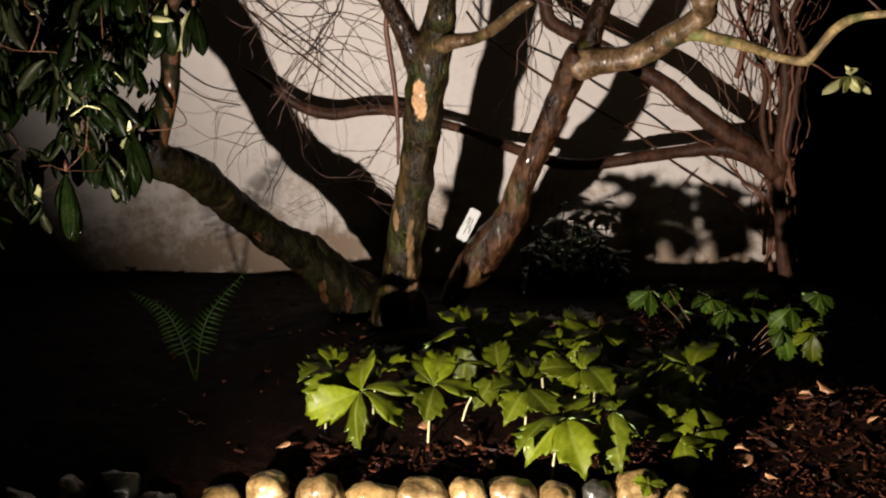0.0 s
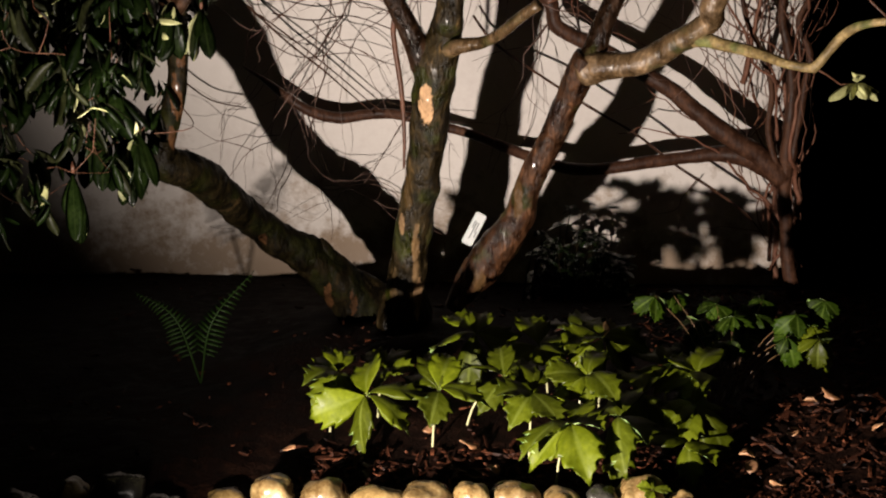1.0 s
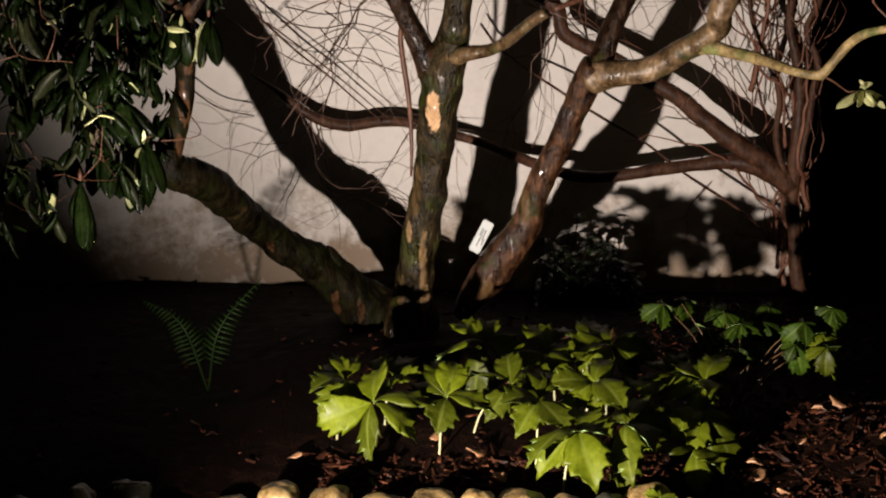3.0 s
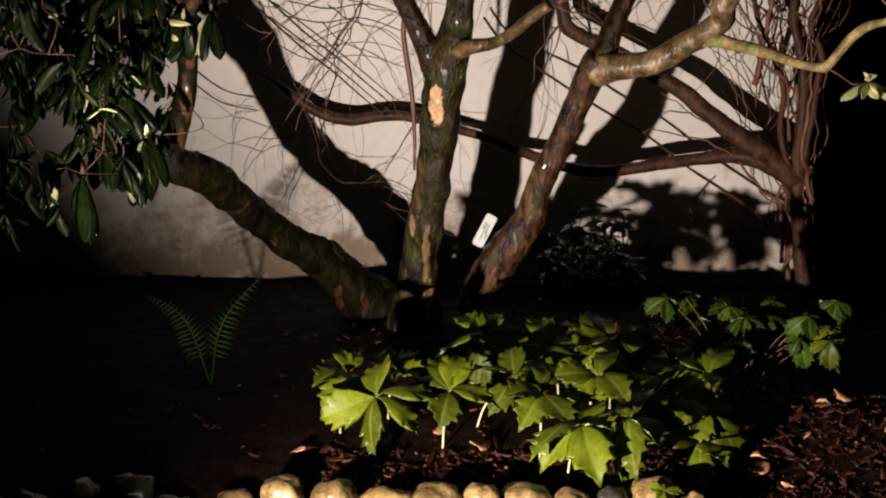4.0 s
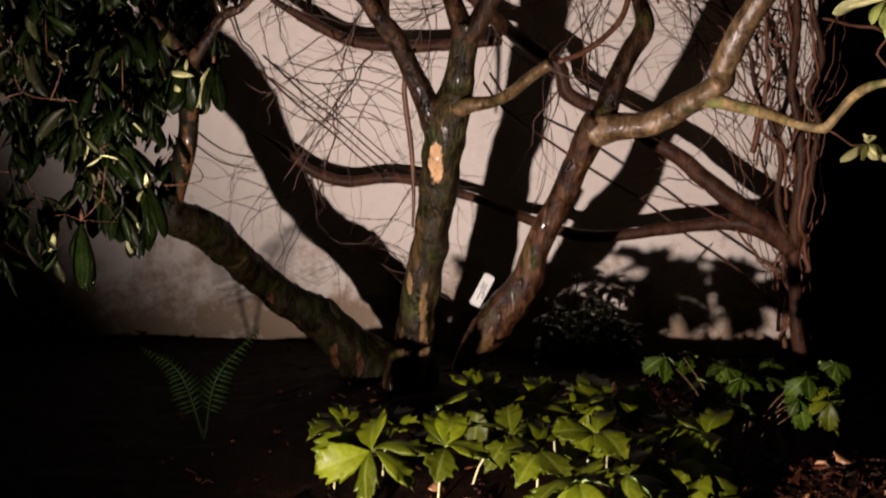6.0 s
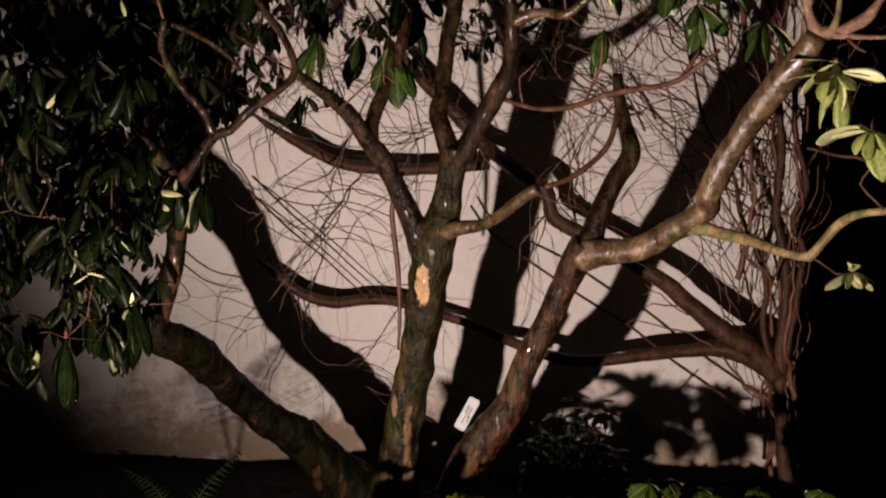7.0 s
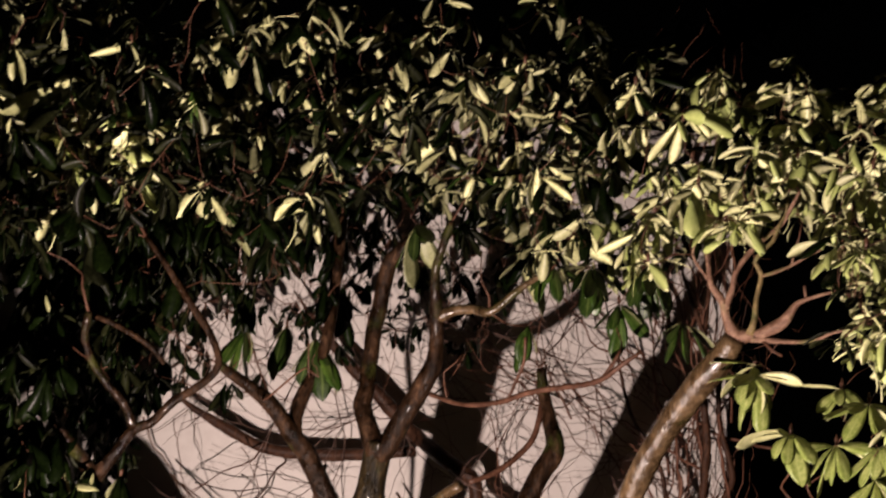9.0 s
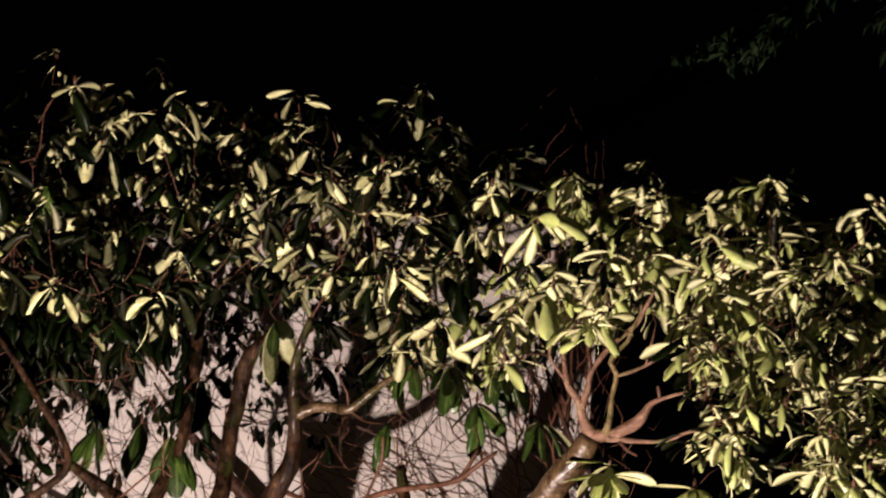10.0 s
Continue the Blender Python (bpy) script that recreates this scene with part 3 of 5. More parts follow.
limb("branch", [(0.534, 3.442, 0.899, 0.0257), (0.575, 3.396, 0.907, 0.0178), (0.627, 3.340, 0.897, 0.0143), (0.684, 3.274, 0.885, 0.0128), (0.733, 3.207, 0.868, 0.0102), (0.769, 3.178, 0.862, 0.0095), (0.788, 3.164, 0.862, 0.0111), (0.808, 3.141, 0.895, 0.0094), (0.826, 3.122, 0.926, 0.0104), (0.845, 3.083, 0.952, 0.0103), (0.874, 3.035, 0.967, 0.0086), (0.932, 2.986, 0.976, 0.0067)], BARK_PALE, sides=10, step=0.015, seed=11)
limb("trunk", [(-0.214, 4.019, 0.062, 0.0767), (-0.254, 4.019, 0.112, 0.0709), (-0.293, 4.009, 0.159, 0.0641), (-0.342, 3.989, 0.211, 0.0588), (-0.399, 3.958, 0.261, 0.0520), (-0.459, 3.917, 0.314, 0.0451), (-0.525, 3.865, 0.375, 0.0428), (-0.575, 3.740, 0.454, 0.0458), (-0.610, 3.620, 0.527, 0.0470), (-0.642, 3.520, 0.566, 0.0470), (-0.670, 3.460, 0.584, 0.0435), (-0.690, 3.440, 0.607, 0.0364), (-0.685, 3.430, 0.646, 0.0309), (-0.665, 3.420, 0.692, 0.0267), (-0.647, 3.410, 0.753, 0.0245), (-0.636, 3.400, 0.820, 0.0244), (-0.631, 3.390, 0.886, 0.0235), (-0.642, 3.390, 0.894, 0.0253), (-0.628, 3.370, 0.947, 0.0239), (-0.636, 3.350, 0.932, 0.0238), (-0.621, 3.330, 0.970, 0.0212)], BARK_SHADED, sides=56, step=0.006, rough=0.15, knots=0.6, seed=9, patches=LEFT_PATCHES, label='leaning mossy trunk with shade put into its bark colour')
limb("branch", [(-0.627, 3.330, 0.960, 0.0186), (-0.648, 3.300, 0.998, 0.0173), (-0.671, 3.260, 1.035, 0.0158), (-0.699, 3.220, 1.079, 0.0108), (-0.722, 3.180, 1.132, 0.0082)], BARK_LIMB, sides=10, step=0.015, seed=13)
limb("branch", [(-0.621, 3.320, 0.963, 0.0174), (-0.586, 3.310, 1.007, 0.0136), (-0.540, 3.300, 1.073, 0.0123), (-0.503, 3.290, 1.087, 0.0105), (-0.452, 3.280, 1.140, 0.0105), (-0.403, 3.280, 1.173, 0.0092), (-0.360, 3.280, 1.223, 0.0080), (-0.381, 3.280, 1.290, 0.0085), (-0.435, 3.280, 1.363, 0.0085), (-0.488, 3.280, 1.437, 0.0074), (-0.542, 3.280, 1.504, 0.0061)], BARK_LIMB, sides=10, step=0.015, seed=14)
limb("branch", [(-0.540, 3.300, 1.073, 0.0111), (-0.564, 3.280, 1.129, 0.0098), (-0.596, 3.260, 1.165, 0.0091), (-0.626, 3.240, 1.207, 0.0090), (-0.649, 3.220, 1.262, 0.0083), (-0.641, 3.200, 1.322, 0.0083)], BARK_LIMB, sides=10, step=0.015, seed=15)
limb("branch", [(-0.626, 3.220, 1.315, 0.0060), (-0.575, 3.220, 1.295, 0.0060), (-0.506, 3.230, 1.256, 0.0060), (-0.474, 3.240, 1.220, 0.0049)], BARK_LIMB, sides=10, step=0.015, seed=16)
limb("branch", [(0.102, 3.554, 1.199, 0.0070), (0.146, 3.461, 1.181, 0.0058), (0.203, 3.386, 1.167, 0.0056), (0.276, 3.330, 1.175, 0.0065), (0.334, 3.274, 1.198, 0.0064), (0.391, 3.226, 1.211, 0.0063), (0.446, 3.178, 1.220, 0.0062), (0.484, 3.141, 1.234, 0.0061), (0.518, 3.102, 1.264, 0.0052), (0.555, 3.083, 1.294, 0.0038)], TWIG, sides=10, step=0.015, seed=17)
limb("branch", [(0.484, 3.141, 1.234, 0.0048), (0.504, 3.131, 1.266, 0.0044), (0.518, 3.122, 1.296, 0.0034)], TWIG, sides=10, step=0.015, seed=18)
limb("branch", [(0.295, 3.311, 1.178, 0.0041), (0.311, 3.302, 1.222, 0.0037), (0.327, 3.292, 1.268, 0.0036), (0.326, 3.274, 1.324, 0.0033)], TWIG, sides=10, step=0.015, seed=19)
limb("branch", [(-0.120, 3.674, 1.005, 0.0051), (-0.144, 3.683, 0.922, 0.0062), (-0.139, 3.692, 0.852, 0.0072), (-0.124, 3.700, 0.751, 0.0067), (-0.116, 3.710, 0.636, 0.0047), (-0.117, 3.719, 0.547, 0.0032)], TWIG, sides=10, step=0.015, seed=20)
limb("branch", [(0.770, 3.111, 1.338, 0.0189), (0.740, 3.092, 1.378, 0.0119), (0.729, 3.083, 1.410, 0.0090), (0.704, 3.083, 1.446, 0.0070), (0.696, 3.083, 1.485, 0.0056), (0.692, 3.083, 1.527, 0.0052), (0.704, 3.073, 1.567, 0.0045), (0.720, 3.064, 1.605, 0.0038), (0.710, 3.054, 1.644, 0.0031)], BARK_FORK, sides=12, step=0.008, rough=0.25, knots=0.9, seed=21)
limb("branch", [(0.734, 3.083, 1.396, 0.0084), (0.746, 3.073, 1.440, 0.0067), (0.751, 3.064, 1.475, 0.0060), (0.783, 3.054, 1.524, 0.0052), (0.810, 3.045, 1.551, 0.0048), (0.839, 3.035, 1.580, 0.0044), (0.857, 3.015, 1.620, 0.0037), (0.871, 3.006, 1.652, 0.0027)], BARK_FORK, sides=12, step=0.008, rough=0.25, knots=0.9, seed=22)
limb("branch", [(0.773, 3.111, 1.339, 0.0199), (0.802, 3.083, 1.344, 0.0112), (0.826, 3.064, 1.355, 0.0098), (0.849, 3.045, 1.370, 0.0083), (0.860, 3.025, 1.390, 0.0062), (0.872, 3.015, 1.410, 0.0051), (0.898, 2.996, 1.423, 0.0041), (0.933, 2.977, 1.434, 0.0030)], BARK_FORK, sides=12, step=0.008, rough=0.25, knots=0.9, seed=23)
limb("branch", [(0.793, 3.083, 1.336, 0.0084), (0.848, 3.064, 1.332, 0.0049), (0.889, 3.035, 1.331, 0.0041), (0.919, 3.015, 1.338, 0.0037), (0.941, 2.996, 1.350, 0.0034), (0.974, 2.967, 1.359, 0.0027)], BARK_FORK, sides=12, step=0.008, rough=0.25, knots=0.9, seed=24)
limb("branch", [(0.790, 3.083, 1.345, 0.0090), (0.796, 3.073, 1.374, 0.0063), (0.798, 3.068, 1.421, 0.0054), (0.807, 3.064, 1.472, 0.0054), (0.790, 3.059, 1.497, 0.0049), (0.806, 3.054, 1.523, 0.0048), (0.825, 3.045, 1.544, 0.0048), (0.830, 3.035, 1.568, 0.0044), (0.847, 3.025, 1.603, 0.0040), (0.845, 3.015, 1.635, 0.0031)], BARK_PALE, sides=10, step=0.015, seed=25)
limb("branch", [(0.807, 3.064, 1.469, 0.0038), (0.833, 3.045, 1.478, 0.0037), (0.864, 3.035, 1.493, 0.0034), (0.889, 3.015, 1.510, 0.0034), (0.916, 2.996, 1.526, 0.0030)], BARK_FORK, sides=12, step=0.008, rough=0.25, knots=0.9, seed=26)
limb("branch", [(0.697, 3.083, 1.458, 0.0042), (0.675, 3.083, 1.484, 0.0035), (0.661, 3.083, 1.510, 0.0031), (0.665, 3.073, 1.536, 0.0027), (0.671, 3.064, 1.568, 0.0024)], BARK_FORK, sides=12, step=0.008, rough=0.25, knots=0.9, seed=27)
limb("branch", [(0.718, 3.064, 1.602, 0.0031), (0.746, 3.054, 1.578, 0.0024), (0.758, 3.054, 1.539, 0.0021)], BARK_FORK, sides=12, step=0.008, rough=0.25, knots=0.9, seed=28)
limb("branch", [(0.864, 3.035, 1.493, 0.0031), (0.868, 3.035, 1.517, 0.0027), (0.874, 3.025, 1.547, 0.0024)], BARK_FORK, sides=12, step=0.008, rough=0.25, knots=0.9, seed=29)
limb("branch", [(0.888, 3.006, 1.417, 0.0030), (0.883, 3.006, 1.447, 0.0027)], BARK_FORK, sides=12, step=0.008, rough=0.25, knots=0.9, seed=30)
limb("branch", [(0.817, 3.073, 1.330, 0.0038), (0.835, 3.064, 1.310, 0.0034), (0.853, 3.054, 1.300, 0.0026)], TWIG, sides=10, step=0.015, seed=31)

# leaves: six shapes shared by all that can be told apart, the rest gathered in the crown
OBLONG = [(0, 0.05, 0), (0.07, 0.07, 0), (0.16, 0.34, 0), (0.3, 0.66, 0), (0.46, 0.88, 0), (0.62, 1.0, 0), (0.78, 0.94, 0), (0.9, 0.66, 0), (0.97, 0.3, 0), (1.0, 0.05, 0)]
SHAPES = [dict(length=0.118 + 0.012 * (i % 3), width=0.035 + 0.005 * (i % 4), droop=0.12 + 0.13 * (i % 4), fold=0.15 + 0.2 * (i % 3),
               curl=0.2 * (i % 3), twist=0.5 * ((i % 3) - 1), cols=5, outline=OBLONG) for i in range(6)]
LEAF_MESHES = [blade_mesh("leaf", (LEAF_TOP_ONE, LEAF_UNDER_ONE), **s) for s in SHAPES]
SHADED_MESHES = [blade_mesh("leaf", (LEAF_SHADED, LEAF_UNDER_ONE), **s) for s in SHAPES]
LIT_MESHES = [blade_mesh("leaf", (LIT_TOP, LIT_UNDER), **s) for s in SHAPES]
PALE_MESHES = [blade_mesh("leaf", (PALE_ONE, PALE_ONE), **s) for s in SHAPES]
LEAF_DATA = [blade(**dict(s, cols=3, width=0.029 + 0.007 * (i % 3), fold=0.15 + 0.25 * (i % 3), droop=0.15 + 0.2 * (i % 4), twist=1.2 * ((i % 3) - 1))) for i, s in enumerate(SHAPES)]
# three tones by place: plain, lamplight put into the colour, shade put into the colour
crown, lit, old, twigs = Heap(), Heap(), Heap(), Heap()
rnd = random.Random(11)
NET = list(LIMB_POINTS)


def twig_to(tip, thick=0.0024):
    """A crooked twig that joins the nearest limb or earlier twig to a leaf whorl, and can bear others in turn."""
    p = np.array(tip)
    net = np.array(NET)
    d = np.linalg.norm(net[:, :3] - p - (0, 0, -0.08), axis=1)
    q = net[int(d.argmin())]
    a = q[:3]
    far = np.linalg.norm(p - a)
    k = 0.1 * far
    m1 = a + (p - a) * 0.35 + [rnd.gauss(0, k), rnd.gauss(0, k), rnd.gauss(0, k) - 0.1 * far]
    m2 = a + (p - a) * 0.7 + [rnd.gauss(0, k), rnd.gauss(0, k), rnd.gauss(0, k) - 0.12 * far]
    r = max(0.0011, min(q[3] * 0.7, thick * (1 + 1.2 * far)))
    pts = [(*a, r), (*m1, r * 0.85), (*m2, r * 0.7), (*p, r * 0.55)]
    twigs.add(*tube_data(pts, 5, 0.025))
    NET.extend(spline(pts, 0.04)[2:])


def whorl(tip, count, low, high, size=1.0, single=False, start=None, front=False, roll=45, heap=crown):
    """Leaves round a twig's tip; low and high are the pitch below level, in degrees."""
    turn = rnd.uniform(0, 360) if start is None else start
    for i in range(count):
        k = rnd.randrange(6)
        way = -90 + 170 * (i / count - 0.5) if front else turn + 360 * i / count
        m = aim(tip if single else (tip[0] + rnd.gauss(0, 0.008), tip[1] + rnd.gauss(0, 0.008), tip[2] + rnd.gauss(0, 0.012)), way + rnd.uniform(-38, 38), -rnd.uniform(low, high), rnd.uniform(-roll, roll), size * (rnd.uniform(0.7, 1.15) if single else rnd.uniform(0.42, 1.25)))
        if single:
            # mesh picked by place, so light and shade come from the leaf colour
            ob = part("leaf", PALE_MESHES[k] if tip[0] > 0.7 and tip[2] < 0.9 else LIT_MESHES[k] if tip[0] > 0.7 else SHADED_MESHES[k] if tip[0] < -0.5 and tip[2] < 1.2 else LEAF_MESHES[k], (), tree)
            ob.matrix_parent_inverse = tree_back
            ob.matrix_basis = m
        else:
            heap.add(*LEAF_DATA[k], m)
    if heap is old or rnd.random() < 0.6:
        return
    # a pale bud in the middle
    v, f = tube_data([(*tip, 0.003), (tip[0], tip[1], tip[2] + 0.012, 0.0045), (tip[0], tip[1], tip[2] + 0.024, 0.001)], 5, 0.01)
    twigs.add(v, f)


def clear_whorl(x, y, z, count, low, high, size):
    """A whorl of single leaves that stands clear of the rest, on a twig of its own."""
    whorl((x, y, z), count, low, high, size, single=True, front=z < 1.6, roll=80 if x > 0.8 and z < 0.9 else 35)
    twig_to((x, y, z), 0.0012 if x < -0.5 and z < 1.1 else 0.0024)


clear_whorl(-0.339, 3.63, 1.329, 7, 40, 80, 0.96)
clear_whorl(-0.237, 3.63, 1.339, 7, 45, 85, 1.07)
clear_whorl(-0.161, 3.59, 1.313, 7, 40, 82, 1.12)
clear_whorl(0.348, 3.45, 1.363, 8, 50, 85, 0.86)
clear_whorl(0.387, 3.4, 1.515, 9, 20, 80, 0.9)
clear_whorl(0.486, 3.36, 1.505, 11, 30, 85, 0.98)
clear_whorl(0.533, 3.26, 1.409, 9, 20, 80, 0.85)
clear_whorl(0.598, 3.26, 1.501, 11, 25, 85, 0.95)
clear_whorl(0.669, 3.22, 1.371, 7, 15, 70, 0.76)
clear_whorl(0.811, 3.12, 1.279, 12, -15, 62, 0.78)
clear_whorl(0.855, 2.98, 1.135, 10, -15, 62, 0.83)
clear_whorl(0.94, 2.95, 1.117, 10, -15, 62, 0.86)
clear_whorl(0.996, 2.92, 1.205, 10, -15, 62, 0.83)
clear_whorl(1.016, 2.9, 1.121, 9, -15, 62, 0.8)
clear_whorl(0.965, 3.0, 1.234, 7, -15, 62, 0.62)
clear_whorl(0.801, 3.08, 1.257, 11, -15, 62, 0.86)
clear_whorl(1.021, 2.95, 1.052, 9, -15, 62, 0.8)
clear_whorl(0.071, 3.54, 1.603, 7, 20, 80, 1.07)
clear_whorl(-0.69, 3.2, 0.7, 8, 55, 88, 1.0)
clear_whorl(-0.761, 2.9, 0.655, 8, 60, 88, 1.0)
clear_whorl(-0.784, 3.0, 0.86, 8, 50, 88, 1.0)
clear_whorl(-0.703, 3.05, 0.84, 8, 55, 88, 1.0)
clear_whorl(-0.63, 3.3, 0.985, 8, 45, 85, 1.0)
clear_whorl(-0.76, 3.1, 0.73, 7, 55, 88, 1.0)
clear_whorl(-0.57, 3.35, 0.965, 6, 30, 80, 0.9)
clear_whorl(-0.724, 3.34, 0.734, 7, 55, 88, 0.8)
clear_whorl(-0.712, 3.34, 0.656, 7, 55, 88, 0.8)
clear_whorl(-0.746, 3.34, 0.603, 7, 55, 88, 0.8)
clear_whorl(0.885, 3.17, 0.83, 14, -45, 40, 0.5)
clear_whorl(-0.679, 3.0, 1.775, 9, 10, 50, 1.0)
clear_whorl(-0.571, 3.05, 1.765, 9, 10, 60, 1.0)
clear_whorl(-0.461, 3.36, 1.884, 8, 20, 75, 1.19)
clear_whorl(-0.143, 3.36, 1.879, 8, 10, 70, 1.19)
clear_whorl(-0.286, 3.45, 1.724, 8, 10, 60, 1.19)
clear_whorl(0.21, 3.36, 1.738, 8, 0, 50, 1.08)
clear_whorl(0.616, 3.45, 2.047, 6, 10, 70, 0.97)
clear_whorl(0.785, 3.26, 1.882, 9, 10, 60, 1.09)
clear_whorl(0.93, 3.22, 1.878, 9, 10, 60, 1.2)
clear_whorl(0.228, 3.36, 1.911, 8, 10, 60, 1.08)
clear_whorl(-0.413, 3.45, 1.606, 8, 10, 60, 1.08)


# single pale leaves that stand in for lit flecks among the dark ones
LIT_FLECKS = [(-0.771, 2.950, 0.849), (-0.674, 2.950, 0.823), (-0.820, 2.950, 0.602), (-0.697, 2.950, 0.941), (-0.838, 2.950, 0.934), (-0.716, 2.950, 0.758), (-0.603, 3.200, 0.947), (-0.694, 3.200, 0.694), (-0.586, 3.200, 0.908), (-0.630, 3.200, 0.890), (-0.869, 2.950, 0.819), (-0.664, 3.200, 0.956)]
for i, p in enumerate(LIT_FLECKS):
    ob = part("leaf", PALE_MESHES[i % 6], (), tree)
    ob.matrix_parent_inverse = tree_back
    ob.matrix_basis = aim((p[0], p[1], p[2] + 0.03), -90 + 80 * math.sin(i * 2.1), 15 - 35 * (i % 4), 75 * math.sin(i * 3.7), 0.26 + 0.08 * (i % 3))


# a few more pale leaves as painted flecks of light
for i in range(9):
    x = rnd.uniform(-0.98, -0.6)
    ob = part("leaf", PALE_MESHES[i % 6], (), tree)
    ob.matrix_parent_inverse = tree_back
    ob.matrix_basis = aim((x, 2.8 + 0.35 * (x + 0.98), rnd.uniform(0.72, 1.5)), rnd.uniform(-180, 0), rnd.uniform(-70, 20), rnd.uniform(-80, 80), rnd.uniform(0.25, 0.5))


def crown_top(x):
    """The upper outline of the crown."""
    return float(np.interp(x, (-1.3, -0.58, -0.4, -0.21, -0.06, 0.07, 0.31, 0.57, 0.71, 0.84, 1.08, 1.25, 1.39, 1.48, 1.6), (2.05, 2.05, 2.09, 2.1, 2.1, 2.08, 2.05, 2.01, 1.94, 1.96, 1.95, 1.9, 1.88, 1.86, 1.81))) + 0.02 * math.sin(23 * x)


def scatter(count, xr, yr, zr, low, high, size=1.0, roof=True, front=False, roll=45, heap=crown):
    made, spots = 0, []
    while made < count:
        x, y, z = rnd.uniform(*xr), rnd.uniform(*yr), rnd.uniform(*zr)
        if roof and (z > crown_top(x) - 0.15 * abs(y - 3.2) or z < 1.1 + y * (0.155 if -0.45 < x < 0.3 else 0.125) + 0.04 * math.sin(9 * x)):
            continue
        slope = x / y
        if (0.185 if y < 3.1 else 0.225) < slope < (0.316 if z > 1.08 + 0.08 * y else 0.335) and z < 1.08 + 0.16 * y:
            continue  # leaves kept off the camera's sight lines to the bare fork
        if -0.165 < slope < 0.03 and z < 1.08 + (0.145 + 0.02 * math.sin(40 * slope)) * y and rnd.random() < 0.4:
            continue  # leaves thinned along the camera's sight lines to the wall
        spots.append((x, y, z))
        made += 1
    limbs = np.array(LIMB_POINTS)[:, :3]
    for p in sorted(spots, key=lambda p: np.linalg.norm(limbs - p, axis=1).min()):
        # tone picked by place: lit copies on the right, shaded copies left and low
        whorl(p, rnd.randint(6, 10), low, high, size * rnd.uniform(0.75, 1.1), front=front, roll=roll, heap=(lit if rnd.random() < (0.82 if p[0] > 0.75 else 0.6) else old if rnd.random() < 0.6 else crown) if p[0] > 0.5 else old if heap is crown and rnd.random() < (0.88 if p[0] < 0.1 and p[2] < 1.7 else 0.65 if p[0] < -0.45 and p[2] < 2.0 else 0.2 if p[0] < 0.3 else 0.25) else heap)
        if heap is not old or rnd.random() < 0.3:
            twig_to(p)


scatter(740, (-1.15, 1.6), (2.75, 4.15), (1.45, 2.18), -15, 60, 0.65, roll=65)
scatter(75, (-0.85, 0.35), (3.9, 4.6), (1.52, 1.95), 20, 85, 0.62, roof=False, roll=60, heap=old)
scatter(50, (-0.7, 0.35), (4.0, 4.65), (1.7, 2.1), 10, 85, 0.6, roof=False, roll=60, heap=old)
scatter(16, (-0.88, -0.48), (2.88, 3.1), (1.6, 1.8), -20, 30, 0.75, roof=False, roll=50, heap=lit)
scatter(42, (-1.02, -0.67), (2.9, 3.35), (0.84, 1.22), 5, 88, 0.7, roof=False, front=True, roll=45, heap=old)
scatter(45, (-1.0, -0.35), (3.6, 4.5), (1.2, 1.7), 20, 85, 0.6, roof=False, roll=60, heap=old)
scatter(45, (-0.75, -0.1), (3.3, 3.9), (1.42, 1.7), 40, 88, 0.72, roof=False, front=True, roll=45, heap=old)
scatter(130, (0.62, 1.4), (2.6, 3.05), (1.25, 1.8), -25, 30, 0.55, roof=False, roll=40, heap=lit)
scatter(18, (0.58, 1.3), (2.4, 2.95), (1.12, 1.56), 5, 60, 0.52, roof=False, front=True, roll=50, heap=lit)
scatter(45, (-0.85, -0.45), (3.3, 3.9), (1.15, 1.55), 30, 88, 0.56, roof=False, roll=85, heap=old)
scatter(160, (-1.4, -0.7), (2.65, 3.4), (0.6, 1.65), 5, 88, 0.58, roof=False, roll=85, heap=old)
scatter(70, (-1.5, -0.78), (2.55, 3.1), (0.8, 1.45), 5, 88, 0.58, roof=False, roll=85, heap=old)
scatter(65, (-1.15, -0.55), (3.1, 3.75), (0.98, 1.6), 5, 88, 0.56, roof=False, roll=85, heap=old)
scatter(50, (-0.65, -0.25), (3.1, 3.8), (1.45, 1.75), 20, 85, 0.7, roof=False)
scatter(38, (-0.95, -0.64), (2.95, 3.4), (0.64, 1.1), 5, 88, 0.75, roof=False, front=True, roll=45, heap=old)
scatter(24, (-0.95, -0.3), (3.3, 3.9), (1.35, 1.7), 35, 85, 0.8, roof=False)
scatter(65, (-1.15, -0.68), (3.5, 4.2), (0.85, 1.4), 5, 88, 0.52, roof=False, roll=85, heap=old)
# bare twigs under the leaves
scatter(70, (-0.6, 0.4), (4.0, 4.6), (1.3, 1.72), 10, 85, 0.42, roof=False, roll=80, heap=old)
for i in range(330):
    twig_to((rnd.uniform(-0.9, 0.55), rnd.uniform(3.8, 4.7), rnd.uniform(1.15, 1.85)), 0.0042)
for i in range(110):
    twig_to((rnd.uniform(-0.8, 1.0), rnd.uniform(3.2, 4.0), rnd.uniform(1.2, 1.85)), 0.0025)
scatter(12, (0.8, 1.4), (2.5, 3.0), (0.95, 1.5), 0, 55, 0.5, roof=False, front=True, roll=50, heap=lit)
scatter(46, (-0.98, -0.54), (3.7, 4.5), (1.1, 1.42), 5, 88, 0.46, roof=False, roll=85, heap=old)
crown_ob = part("crown", crown.mesh("crown"), (LEAF_TOP_SHADED, LEAF_UNDER), tree, "dense drooping leathery leaves with pale undersides")
lit_ob = part("young_foliage", lit.mesh("young_foliage"), (LIT_TOP, LIT_UNDER), tree, "small pale lime leaves with lamplight put into their colour")
